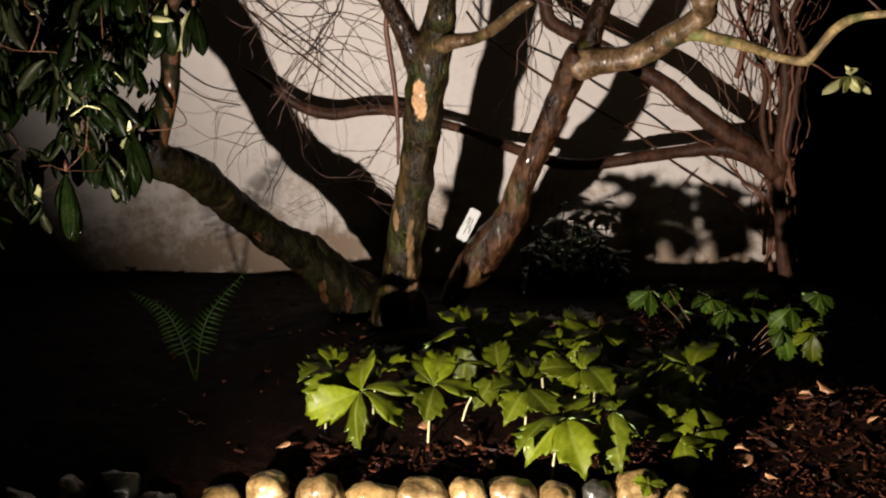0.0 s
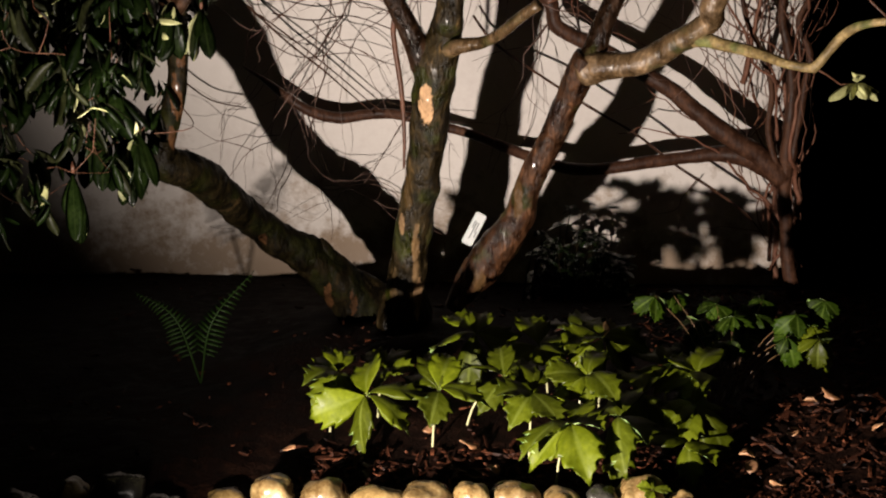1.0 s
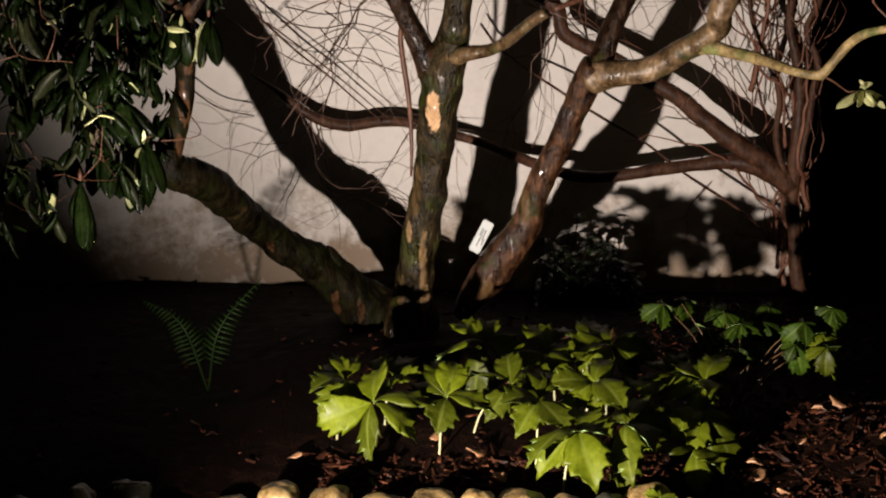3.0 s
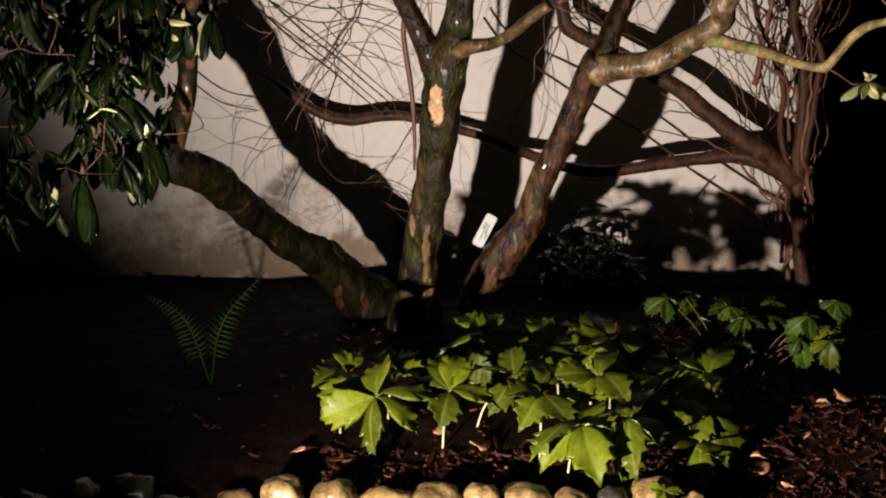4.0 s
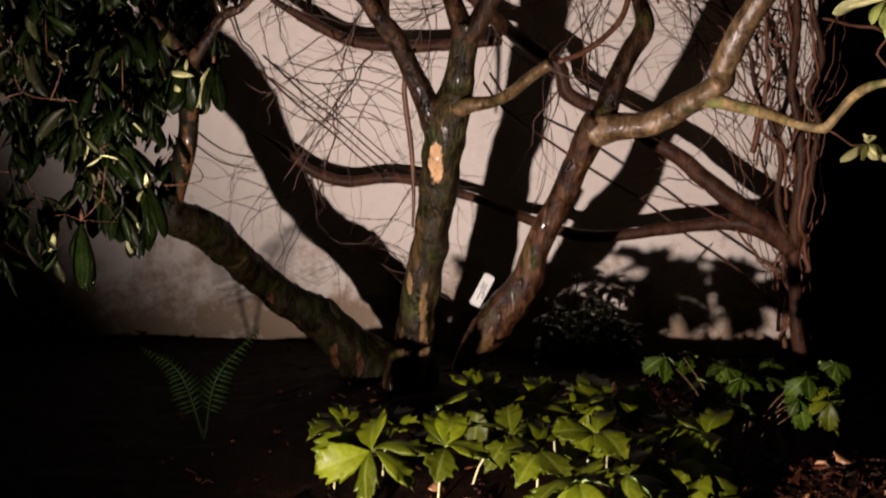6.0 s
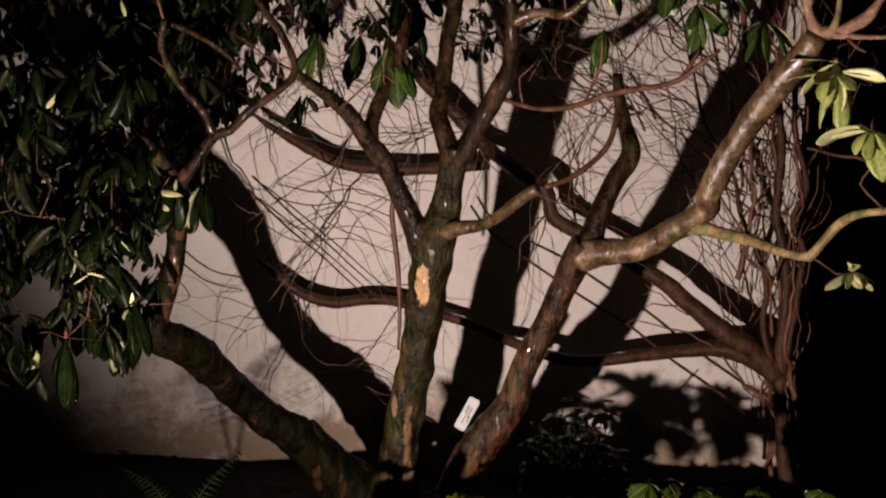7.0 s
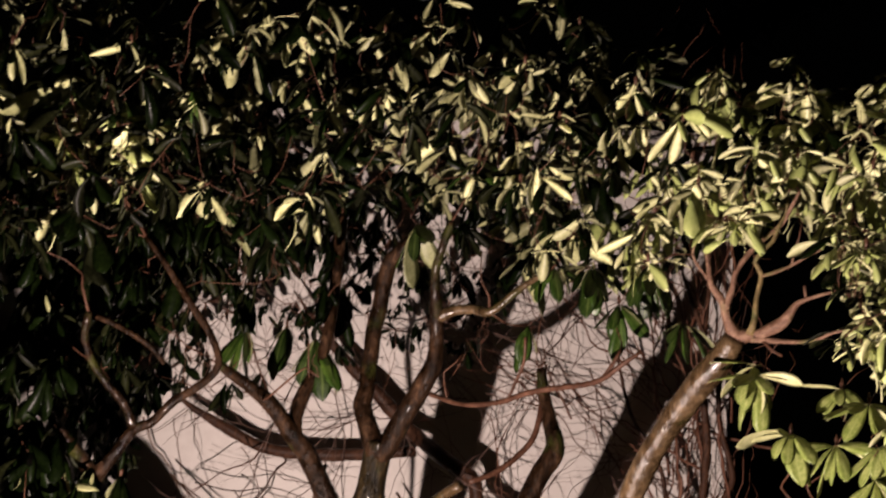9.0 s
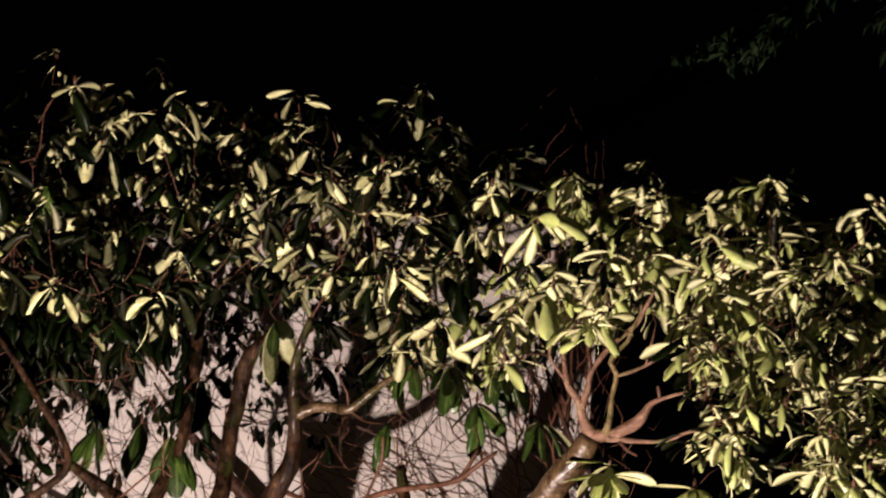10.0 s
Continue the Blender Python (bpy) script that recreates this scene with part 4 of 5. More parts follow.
shaded_ob = part("old_foliage", old.mesh("old_foliage"), (LEAF_TOP_SHADED, LEAF_UNDER_SHADED), tree, "hanging leaves with shade put into their dark colour")
twig_ob = part("twig_tangle", twigs.mesh("twig_tangle"), TWIG, tree, "thin red-brown leafy twigs")
for ob in (crown_ob, lit_ob, shaded_ob, twig_ob):
    ob.matrix_parent_inverse = tree_back
    ob["kind"] = "stuff"

# ---- the bare climber on the wall ----
climber = thing("climber", "bare old climber with woody limbs and a mesh of thin twigs", "climbing plant", at=(1.17, 4.8, 0.0))
climber_back = Matrix.Translation((-1.17, -4.8, 0.0))
VINE_POINTS = []


def vine(name, pts, sides=10, step=0.02, seed=0.0):
    ob = tube(name, pts, VINE, climber, sides, step, 0.14, seed, 0.4)
    ob.matrix_parent_inverse = climber_back
    VINE_POINTS.extend(spline(pts, 0.03))


vine("limb", [(1.087, 4.640, 0.381, 0.0349), (1.056, 4.640, 0.412, 0.0437), (0.966, 4.650, 0.452, 0.0349), (0.876, 4.660, 0.462, 0.0255), (0.770, 4.670, 0.447, 0.0207), (0.643, 4.670, 0.431, 0.0207), (0.535, 4.670, 0.411, 0.0192), (0.407, 4.670, 0.406, 0.0192), (0.306, 4.670, 0.428, 0.0176), (0.191, 4.775, 0.458, 0.0180), (0.078, 4.775, 0.500, 0.0163), (-0.033, 4.775, 0.530, 0.0163), (-0.165, 4.775, 0.563, 0.0180), (-0.257, 4.775, 0.565, 0.0180), (-0.368, 4.775, 0.550, 0.0196), (-0.461, 4.775, 0.572, 0.0180), (-0.536, 4.775, 0.618, 0.0163), (-0.609, 4.775, 0.673, 0.0087), (-0.682, 4.775, 0.718, 0.0024)], 12, 0.015, seed=32)
vine("limb", [(1.077, 4.630, 0.383, 0.0348), (0.997, 4.630, 0.459, 0.0365), (0.913, 4.630, 0.513, 0.0333), (0.813, 4.640, 0.582, 0.0300), (0.703, 4.650, 0.670, 0.0270), (0.594, 4.660, 0.731, 0.0255), (0.467, 4.670, 0.801, 0.0239), (0.340, 4.670, 0.862, 0.0239), (0.311, 4.670, 0.945, 0.0239), (0.209, 4.670, 1.012, 0.0239), (0.108, 4.775, 1.091, 0.0245), (0.011, 4.775, 1.188, 0.0228), (-0.095, 4.775, 1.286, 0.0212), (-0.202, 4.775, 1.402, 0.0107), (-0.300, 4.775, 1.527, 0.0030)], 12, 0.015, seed=33)
vine("limb", [(0.129, 4.785, 1.026, 0.0175), (0.018, 4.785, 1.012, 0.0186), (-0.130, 4.785, 1.000, 0.0197), (-0.261, 4.785, 1.000, 0.0197), (-0.373, 4.785, 1.014, 0.0197), (-0.487, 4.785, 1.066, 0.0186), (-0.601, 4.785, 1.126, 0.0099), (-0.677, 4.785, 1.179, 0.0028)], 12, 0.015, seed=34)
vine("stem", [(1.186, 4.640, -0.235, 0.0285), (1.156, 4.630, -0.080, 0.0261), (1.116, 4.620, 0.074, 0.0237), (1.095, 4.620, 0.223, 0.0218), (1.081, 4.620, 0.370, 0.0237), (1.082, 4.620, 0.516, 0.0208), (1.087, 4.620, 0.659, 0.0180), (1.068, 4.620, 0.801, 0.0161), (1.041, 4.620, 0.905, 0.0141), (1.047, 4.620, 1.101, 0.0123), (1.029, 4.620, 1.280, 0.0114), (1.030, 4.620, 1.460, 0.0104), (1.040, 4.620, 1.639, 0.0057), (1.021, 4.620, 1.851, 0.0017)], 12, 0.015, seed=35)
vine("stem", [(1.091, 4.600, 0.428, 0.0141), (1.107, 4.600, 0.554, 0.0132), (1.120, 4.600, 0.679, 0.0122), (1.132, 4.600, 0.785, 0.0113), (1.090, 4.600, 0.890, 0.0104), (1.128, 4.600, 0.998, 0.0094), (1.084, 4.600, 1.157, 0.0094), (1.067, 4.600, 1.334, 0.0085), (0.998, 4.610, 1.511, 0.0076), (0.940, 4.620, 1.688, 0.0032), (0.914, 4.630, 1.884, 0.0012)], 12, 0.015, seed=36)
vine("stem", [(1.049, 4.610, 0.426, 0.0123), (1.015, 4.610, 0.552, 0.0104), (1.020, 4.610, 0.677, 0.0094), (0.979, 4.620, 0.800, 0.0085), (0.928, 4.630, 0.904, 0.0076), (0.902, 4.640, 1.023, 0.0066), (0.806, 4.650, 1.183, 0.0057), (0.754, 4.660, 1.379, 0.0043), (0.700, 4.670, 1.595, 0.0024), (0.656, 4.680, 1.810, 0.0008)], 12, 0.015, seed=37)
vine("limb", [(0.073, 4.785, 0.889, 0.0044), (0.147, 4.785, 0.799, 0.0044), (0.328, 4.680, 0.682, 0.0044), (0.475, 4.680, 0.593, 0.0044), (0.604, 4.680, 0.521, 0.0044), (0.736, 4.680, 0.422, 0.0044), (0.867, 4.680, 0.339, 0.0052), (0.981, 4.680, 0.256, 0.0031), (1.061, 4.680, 0.155, 0.0014)], 6, 0.03, seed=38)
vine("runner", [(-0.656, 4.740, 0.914, 0.0040), (-0.522, 4.740, 0.794, 0.0035), (-0.413, 4.740, 0.711, 0.0030), (-0.329, 4.740, 0.638, 0.0026), (-0.245, 4.740, 0.568, 0.0021)], 6, 0.02, seed=50)
vine("runner", [(-0.619, 4.740, 0.887, 0.0030), (-0.485, 4.740, 0.789, 0.0026), (-0.358, 4.740, 0.689, 0.0023), (-0.267, 4.740, 0.612, 0.0019), (-0.216, 4.740, 0.576, 0.0016)], 6, 0.02, seed=51)
vine("runner", [(-0.891, 4.740, 0.690, 0.0030), (-0.820, 4.740, 0.632, 0.0026), (-0.761, 4.740, 0.602, 0.0023), (-0.664, 4.740, 0.584, 0.0019)], 6, 0.02, seed=52)
vine("runner", [(-0.575, 4.740, 0.891, 0.0025), (-0.448, 4.740, 0.870, 0.0022), (-0.320, 4.740, 0.885, 0.0019), (-0.174, 4.740, 0.839, 0.0016)], 6, 0.02, seed=53)
vine("runner", [(-0.604, 4.740, 0.804, 0.0020), (-0.486, 4.740, 0.751, 0.0018), (-0.321, 4.740, 0.766, 0.0015), (-0.175, 4.740, 0.727, 0.0013)], 6, 0.02, seed=54)

shoots = Heap()
rnd = random.Random(17)


def shoot(x, z, angle, length, r, y=4.84, wander=0.35, fork=2):
    """A thin crooked shoot that creeps over the wall and keeps to its first heading."""
    heading = angle
    pts = [(x, y, z, r)]
    n = max(5, int(length / 0.035))
    for i in range(n):
        angle = heading + 0.72 * (angle - heading) + rnd.gauss(0, wander) + (rnd.choice((-0.5, 0.5)) if rnd.random() < 0.1 else 0)
        x += math.cos(angle) * length / n
        z += math.sin(angle) * length / n
        y = min(4.885, max(4.4, y + rnd.gauss(0, 0.016)))
        pts.append((x, y, z, max(0.0006, r * (1 - 0.75 * (i + 1) / n))))
        if fork and rnd.random() < 0.15:
            shoot(x, z, angle + rnd.choice((-1, 1)) * rnd.uniform(0.25, 0.8), length * rnd.uniform(0.35, 0.7), r * 0.65, y, wander, fork - 1)
    if x < 1.22 and pts[-1][2] > 0.1:
        shoots.add(*tube_data(pts, 4, 0.03))


VP = [q for q in VINE_POINTS if -1.05 < q[0] < 1.12 and q[3] > 0.005]
for i in range(22):
    q = rnd.choice(VP)
    shoot(q[0], q[2], rnd.choice((1.57, -1.57, -1.57)) + rnd.uniform(-1.3, 1.3), rnd.uniform(0.15, 0.45), rnd.uniform(0.0016, 0.0036), wander=0.2)
for i in range(15):
    shoot(rnd.uniform(-1.1, 0.8), rnd.uniform(0.95, 2.1), rnd.choice((-0.7, -0.7, -2.4, -1.5, -1.4)) + rnd.uniform(-0.5, 0.5), rnd.uniform(0.4, 1.1), rnd.uniform(0.0018, 0.0045), rnd.uniform(4.78, 4.87), 0.22)
for i in range(40):
    shoot(rnd.uniform(-0.75, 0.75), rnd.uniform(0.85, 1.75), rnd.choice((-0.6, -0.7, -0.9, -2.3)) + rnd.uniform(-0.4, 0.4), rnd.uniform(0.3, 0.8), rnd.uniform(0.0016, 0.0034), rnd.uniform(4.52, 4.78), 0.24, 1)
strands, shoots = shoots, Heap()
for i in range(30):
    shoot(rnd.uniform(0.93, 1.17), rnd.uniform(0.3, 1.5), 1.57 + rnd.uniform(-0.35, 0.25), rnd.uniform(0.4, 0.95), 0.002 + 0.008 * rnd.random() ** 2, rnd.uniform(4.62, 4.8), 0.17, 1)
for i in range(15):
    shoot(rnd.uniform(0.5, 1.1), rnd.uniform(0.55, 1.5), rnd.uniform(1.9, 2.8), rnd.uniform(0.3, 0.7), rnd.uniform(0.0018, 0.0045), 4.76, 0.13, 1)
for i in range(12):
    shoot(rnd.uniform(1.04, 1.16), rnd.uniform(-0.05, 0.6), 1.57 + rnd.uniform(-0.15, 0.15), rnd.uniform(0.5, 1.1), 0.003 + 0.008 * rnd.random() ** 2, rnd.uniform(4.58, 4.7), 0.2, 1)
red_ob = part("strand_tangle", shoots.mesh("strand_tangle"), VINE_RED, climber, "upright red-brown woody strands")
red_ob.matrix_parent_inverse = climber_back
red_ob["kind"] = "stuff"
shoots = strands
shoot_ob = part("shoot_tangle", shoots.mesh("shoot_tangle"), SHOOT, climber, "thin tangled bare shoots")
shoot_ob.matrix_parent_inverse = climber_back
shoot_ob["kind"] = "stuff"

# ---- cobbles along the edge of the bed ----
def cobble(x, y, z, w, h, d, mat, label, seed):
    bm = bmesh.new()
    bmesh.ops.create_icosphere(bm, subdivisions=4, radius=1)
    off = Vector((seed * 3.7, seed, 0))
    for v in bm.verts:
        p = v.co.copy()
        box = max(abs(p.x), abs(p.y), abs(p.z))
        p = p * (0.86 + 0.14 / box)
        p *= 1 + 0.3 * noise.noise(p * 0.9 + off) + 0.13 * noise.noise(p * 2.3 + off) + 0.025 * noise.noise(p * 8 + off)
        v.co = (p.x * w / 2, p.y * d / 2, p.z * h / 2)
    for f in bm.faces:
        f.smooth = True
    ob = part("cobble", bm, mat)
    ob.matrix_world = pose(x, y, z, 0, 0, 17 * seed % 40 - 20)
    tagged(ob, label, "stone", "cobbles edging the bed")


TAN, BRN, DRK = "wet tan cobble edging the planting bed", "wet brown cobble edging the planting bed", "dark grey wet cobble edging the planting bed, partly darkened as shade"
ROW = [(-0.745, 0.06, 0, 0.028), (-0.655, 0.1, 2, 0.032), (-0.56, 0.075, 2, 0.008), (-0.445, 0.08, 1, 0.016), (-0.345, 0.092, 0, 0.043), (-0.243, 0.092, 0, 0.033),
       (-0.136, 0.1, 1, 0.024), (-0.038, 0.092, 0, 0.034), (0.047, 0.07, 0, 0.03), (0.139, 0.102, 0, 0.03), (0.234, 0.07, 0, 0.025),
       (0.315, 0.07, 2, 0.033), (0.388, 0.085, 0, 0.038), (0.475, 0.055, 0, 0.028), (0.6, 0.09, 2, -0.02), (0.71, 0.1, 2, -0.025), (-0.85, 0.09, 2, 0.0), (-0.96, 0.1, 2, 0.0)]
for i, (x, w, k, z) in enumerate(ROW):
    cobble(x, 2.73 + 0.012 * math.sin(i * 2.3), z - 0.005, w * 1.04, 0.08 + 0.012 * math.sin(i * 1.7), 0.1, (STONE_TAN, STONE_BROWN, STONE_DARK_SHADED)[k], (TAN, BRN, DRK)[k], i + 1)

# ---- bark mulch and fallen leaves ----
chips = Heap()
BOX = [(0, 1, 2, 3), (7, 6, 5, 4), (0, 4, 5, 1), (1, 5, 6, 2), (2, 6, 7, 3), (3, 7, 4, 0)]
for i in range(9000):
    x, y = rnd.uniform(-1.0, 1.45), 2.78 + 2.0 * rnd.random() ** 1.4
    if rnd.random() < (0.96 if x < -0.3 else 0.88 if x < 0.55 and y > 2.98 else 0):
        continue
    l, w, h = 0.006 + 0.04 * rnd.random() ** 2, rnd.uniform(0.003, 0.011), rnd.uniform(0.0012, 0.005)
    if x > 0.55 and y < 3.6:
        l, w = l * 0.85, w * 0.9
    v = [(sx * l * rnd.uniform(0.6, 1.1) / 2, sy * w * rnd.uniform(0.6, 1.1) / 2, sz * h) for sz in (0, 1) for sx, sy in ((-1, -1), (-1, 1), (1, 1), (1, -1))]
    v = [(a, b, c + 0.15 * a * a / l) for a, b, c in v]
    chips.add(v, BOX, None, pose(x, y, ground_z(x, y) + 0.002, rnd.uniform(-30, 30), rnd.uniform(-32, 32), rnd.uniform(0, 360)))
mulch = thing("bark_mulch", "wet dark red-brown bark mulch covering the bed", "mulch", kind="stuff", at=(0.3, 2.95, 0.04))
mulch_back = Matrix.Translation((-0.3, -2.95, -0.04))
chips_me = chips.mesh("chip_litter")
chips_me.polygons.foreach_set("use_smooth", [False] * len(chips_me.polygons))
litter = part("chip_litter", chips_me, CHIP, mulch)
litter.matrix_parent_inverse = mulch_back
litter["kind"] = "stuff"
CHIP_MESHES = []
for i in range(9):
    l, w, h = 0.014 + 0.004 * i, 0.007 + 0.002 * (i % 4), 0.002 + 0.001 * (i % 3)
    me = bpy.data.meshes.new("chip")
    me.from_pydata([(sx * l * rnd.uniform(0.6, 1.1) / 2, sy * w * rnd.uniform(0.5, 1.1) / 2, sz * h + 0.15 * l * rnd.random()) for sz in (0, 1) for sx, sy in ((-1, -1), (-1, 1), (1, 1), (1, -1))], [], BOX)
    me.materials.append(CHIP_ONE)
    CHIP_MESHES.append(me)
for i in range(290):
    x, y = (rnd.uniform(-0.35, 0.55), rnd.uniform(2.8, 2.98)) if i % 2 else (rnd.uniform(0.55, 1.0), rnd.uniform(2.8, 3.2))
    ob = part("chip", CHIP_MESHES[rnd.randrange(9)], (), mulch)
    ob.matrix_parent_inverse = mulch_back
    ob.matrix_basis = pose(x, y, ground_z(x, y) + 0.004, rnd.uniform(-35, 35), rnd.uniform(-35, 35), rnd.uniform(0, 360))

DRY_MESHES = [blade_mesh("fallen_leaf", (DRY, DRY), length=0.044 + 0.006 * i, width=0.03 + 0.003 * i, rows=7, cols=5, droop=0.35 - 0.2 * i, fold=0.3 - 0.25 * i, curl=-0.2 + 0.2 * i, twist=0.5, tooth=0.12) for i in range(3)]
FALLEN = [(0.795, 3.1, 0), (0.745, 2.98, 1), (0.11, 2.86, 0), (0.07, 2.98, 2), (0.27, 3.27, 2), (0.62, 2.93, 0), (0.63, 2.86, 1), (0.87, 3.08, 2),
          (0.42, 3.35, 0), (0.93, 3.0, 2), (-0.35, 2.95, 1), (-0.05, 3.05, 2), (-0.3, 3.25, 2), (0.7, 2.82, 2), (0.98, 2.88, 0), (1.05, 3.12, 1), (0.2, 3.4, 1)]
for i, (x, y, k) in enumerate(FALLEN):
    ob = part("fallen_leaf", DRY_MESHES[k], ())
    ob.matrix_world = aim((x, y, ground_z(x, y) + 0.012), 70 * i, 8 + (i * 37) % 25, (i * 53) % 50 - 25, 0.7 if i > 9 else 0.9)
    tagged(ob, "curled dry orange-brown leaf on the mulch", "leaf", "fallen leaves on the mulch")

# ---- leafy plants in front ----
# a wedge that widens from a narrow foot to a broad end of five to seven points
JAGGED = [(0, 0.05, 0), (0.07, 0.08, 0), (0.16, 0.28, 0), (0.28, 0.56, 0), (0.4, 0.8, 0), (0.47, 0.86, 0.03), (0.52, 1.0, 0.14),
          (0.6, 0.8, 0.03), (0.66, 0.8, 0.08), (0.7, 0.8, 0.18), (0.78, 0.48, 0.03), (0.84, 0.38, 0.1), (0.9, 0.2, 0.02), (1.0, 0.02, 0)]
HERB_DROOP = [0.4 + 0.3 * (i % 3) for i in range(6)]
HERB_MESHES = [blade_mesh("leaf", (HERB_TOP, HERB_UNDER), length=0.106, width=0.073 + 0.012 * (i % 2), cols=9, droop=HERB_DROOP[i],
                          fold=0.12 + 0.3 * (i % 2), outline=JAGGED, curl=0.1 + 0.14 * (i % 3), twist=0.45 * (i % 3 - 1)) for i in range(6)]
BROWN_MESH = blade_mesh("leaf", (HERB_BROWN, HERB_UNDER), length=0.106, width=0.066, cols=9, droop=0.26, fold=0.2, outline=JAGGED)


def herb(x, y, z, bx, leaves, brown=-1):
    """An upright stalk with one whorl of lobed leaves, each with its compass angle, rise and size."""
    bz = ground_z(bx, y)
    ob = thing("woodland_plant", "low woodland plant with a whorl of jagged lime-green leaves", "plant", "leafy plants behind the cobbles", at=(bx, y, bz))
    back = Matrix.Translation((-bx, -y, -bz))
    st = tube("stem", [(bx, y, bz - 0.02, 0.0027), (bx + (x - bx) * 0.3, y, bz + (z - bz) * 0.5, 0.0024), (x, y, z, 0.002)], STALK, ob, 7, 0.02, 0.05)
    st.matrix_parent_inverse = back
    for i, (way, rise, size) in enumerate(leaves):
        k = rnd.randrange(6)
        droop = 0.26 if i == brown else HERB_DROOP[k]
        lf = part("leaf", BROWN_MESH if i == brown else HERB_MESHES[k], (), ob)
        lf.matrix_parent_inverse = back
        lf.matrix_basis = aim((x, y, z), way, rise + math.degrees(math.atan(droop)), 26 * math.cos(radians(way)) + rnd.uniform(-30, 30), size * rnd.uniform(0.8, 1.02))


rnd = random.Random(23)
herb(-0.170, 2.96, 0.174, -0.186, [(-118, -65, 1.24), (-15, -40, 1.27), (1, 2, 1.33), (99, 21, 1.24), (-153, -27, 1.24)])
herb(-0.017, 3.00, 0.174, -0.030, [(-98, -32, 1.08), (112, 28, 1.08), (56, 30, 1.08), (-21, -5, 1.08), (143, 1, 1.08)])
herb(0.066, 3.31, 0.219, 0.041, [(-173, -21, 1.24), (-107, -72, 1.23), (-15, -37, 1.30), (74, 17, 1.06), (136, 11, 1.06)])
herb(0.128, 3.10, 0.175, 0.041, [(-110, -37, 1.19), (-33, -36, 1.19), (47, 2, 1.19), (100, 26, 1.19), (131, 1, 1.19)])
herb(0.179, 2.93, 0.192, 0.177, [(-108, -32, 1.13), (-68, -18, 1.13), (-129, 7, 1.13), (68, 14, 1.13), (107, 17, 1.13)])
herb(0.255, 2.84, 0.156, 0.227, [(-134, -45, 1.24), (-84, -38, 1.24), (-145, -11, 1.24), (-67, 10, 1.24), (68, 8, 1.24)])
herb(0.304, 3.00, 0.211, 0.274, [(-124, -25, 1.08), (-103, -29, 1.08), (-158, 4, 1.08), (-72, -8, 1.08), (87, 17, 1.08)])
herb(0.358, 3.23, 0.234, 0.354, [(-135, -69, 1.18), (-156, -4, 1.08), (52, 2, 1.08), (-15, -24, 1.12), (-36, -58, 1.11), (107, 11, 1.08)], brown=2)
herb(0.359, 2.88, 0.160, 0.377, [(-76, -57, 1.24), (-108, -32, 1.24), (-68, -7, 1.24), (108, -10, 1.24), (70, 13, 1.24)])
herb(0.548, 3.05, 0.199, 0.509, [(-163, -18, 1.03), (-76, 7, 1.03), (130, 13, 1.03), (74, 22, 1.03), (-101, -26, 1.03)])
herb(0.506, 2.90, 0.096, 0.483, [(-151, 2, 1.08), (-95, -43, 1.08), (-69, 2, 1.08), (76, 21, 1.08), (117, 9, 1.08)])
herb(0.427, 3.02, 0.165, 0.406, [(-117, -70, 1.25), (-53, -45, 1.13), (-130, -6, 1.13), (62, 10, 1.13), (107, 10, 1.13)])
herb(0.527, 2.96, 0.163, 0.568, [(-48, -60, 1.27), (-107, -42, 1.13), (-127, -15, 1.13), (44, -20, 1.13), (101, 0, 1.13)])
herb(0.216, 3.30, 0.192, 0.241, [(-125, -20, 1.13), (-75, -24, 1.13), (41, 1, 1.13), (103, 23, 1.13)])
herb(0.307, 3.35, 0.205, 0.310, [(-119, -22, 1.08), (61, 11, 1.08), (129, 7, 1.08), (-85, -31, 1.08)])
herb(0.483, 3.12, 0.197, 0.493, [(-120, -30, 0.97), (-78, -13, 0.97), (117, 2, 0.97), (61, 16, 0.97)])
herb(-0.140, 3.14, 0.177, -0.156, [(122, 14, 0.92), (76, 17, 0.92), (-51, 3, 0.92), (-108, -12, 0.92)])
herb(-0.238, 3.06, 0.192, -0.258, [(-123, 2, 0.97), (123, 10, 0.97), (86, 14, 0.97), (-67, -22, 0.97), (-101, -38, 0.97)])
herb(0.408, 2.70, 0.069, 0.409, [(75, 31, 0.39), (-168, 11, 0.39), (-40, 6, 0.39), (-113, -35, 0.39)])

# ---- serrated plant by the mulch bank ----
HB_MESHES = [blade_mesh("leaf", (HERB_SHADED, HERB_UNDER), length=0.088 + 0.009 * i, width=0.07 + 0.006 * i, cols=7, droop=0.3 + 0.2 * i, fold=0.15, outline=JAGGED, curl=0.1 * i, twist=0.3 * (i - 1)) for i in range(3)]
hx, hy = 0.649, 3.24
hz = ground_z(hx, hy)
hb = thing("spreading_plant", "spreading plant with jagged green leaves, darkened as shade, on reddish stalks", "plant", at=(hx, hy, hz))
hb_back = Matrix.Translation((-hx, -hy, -hz))
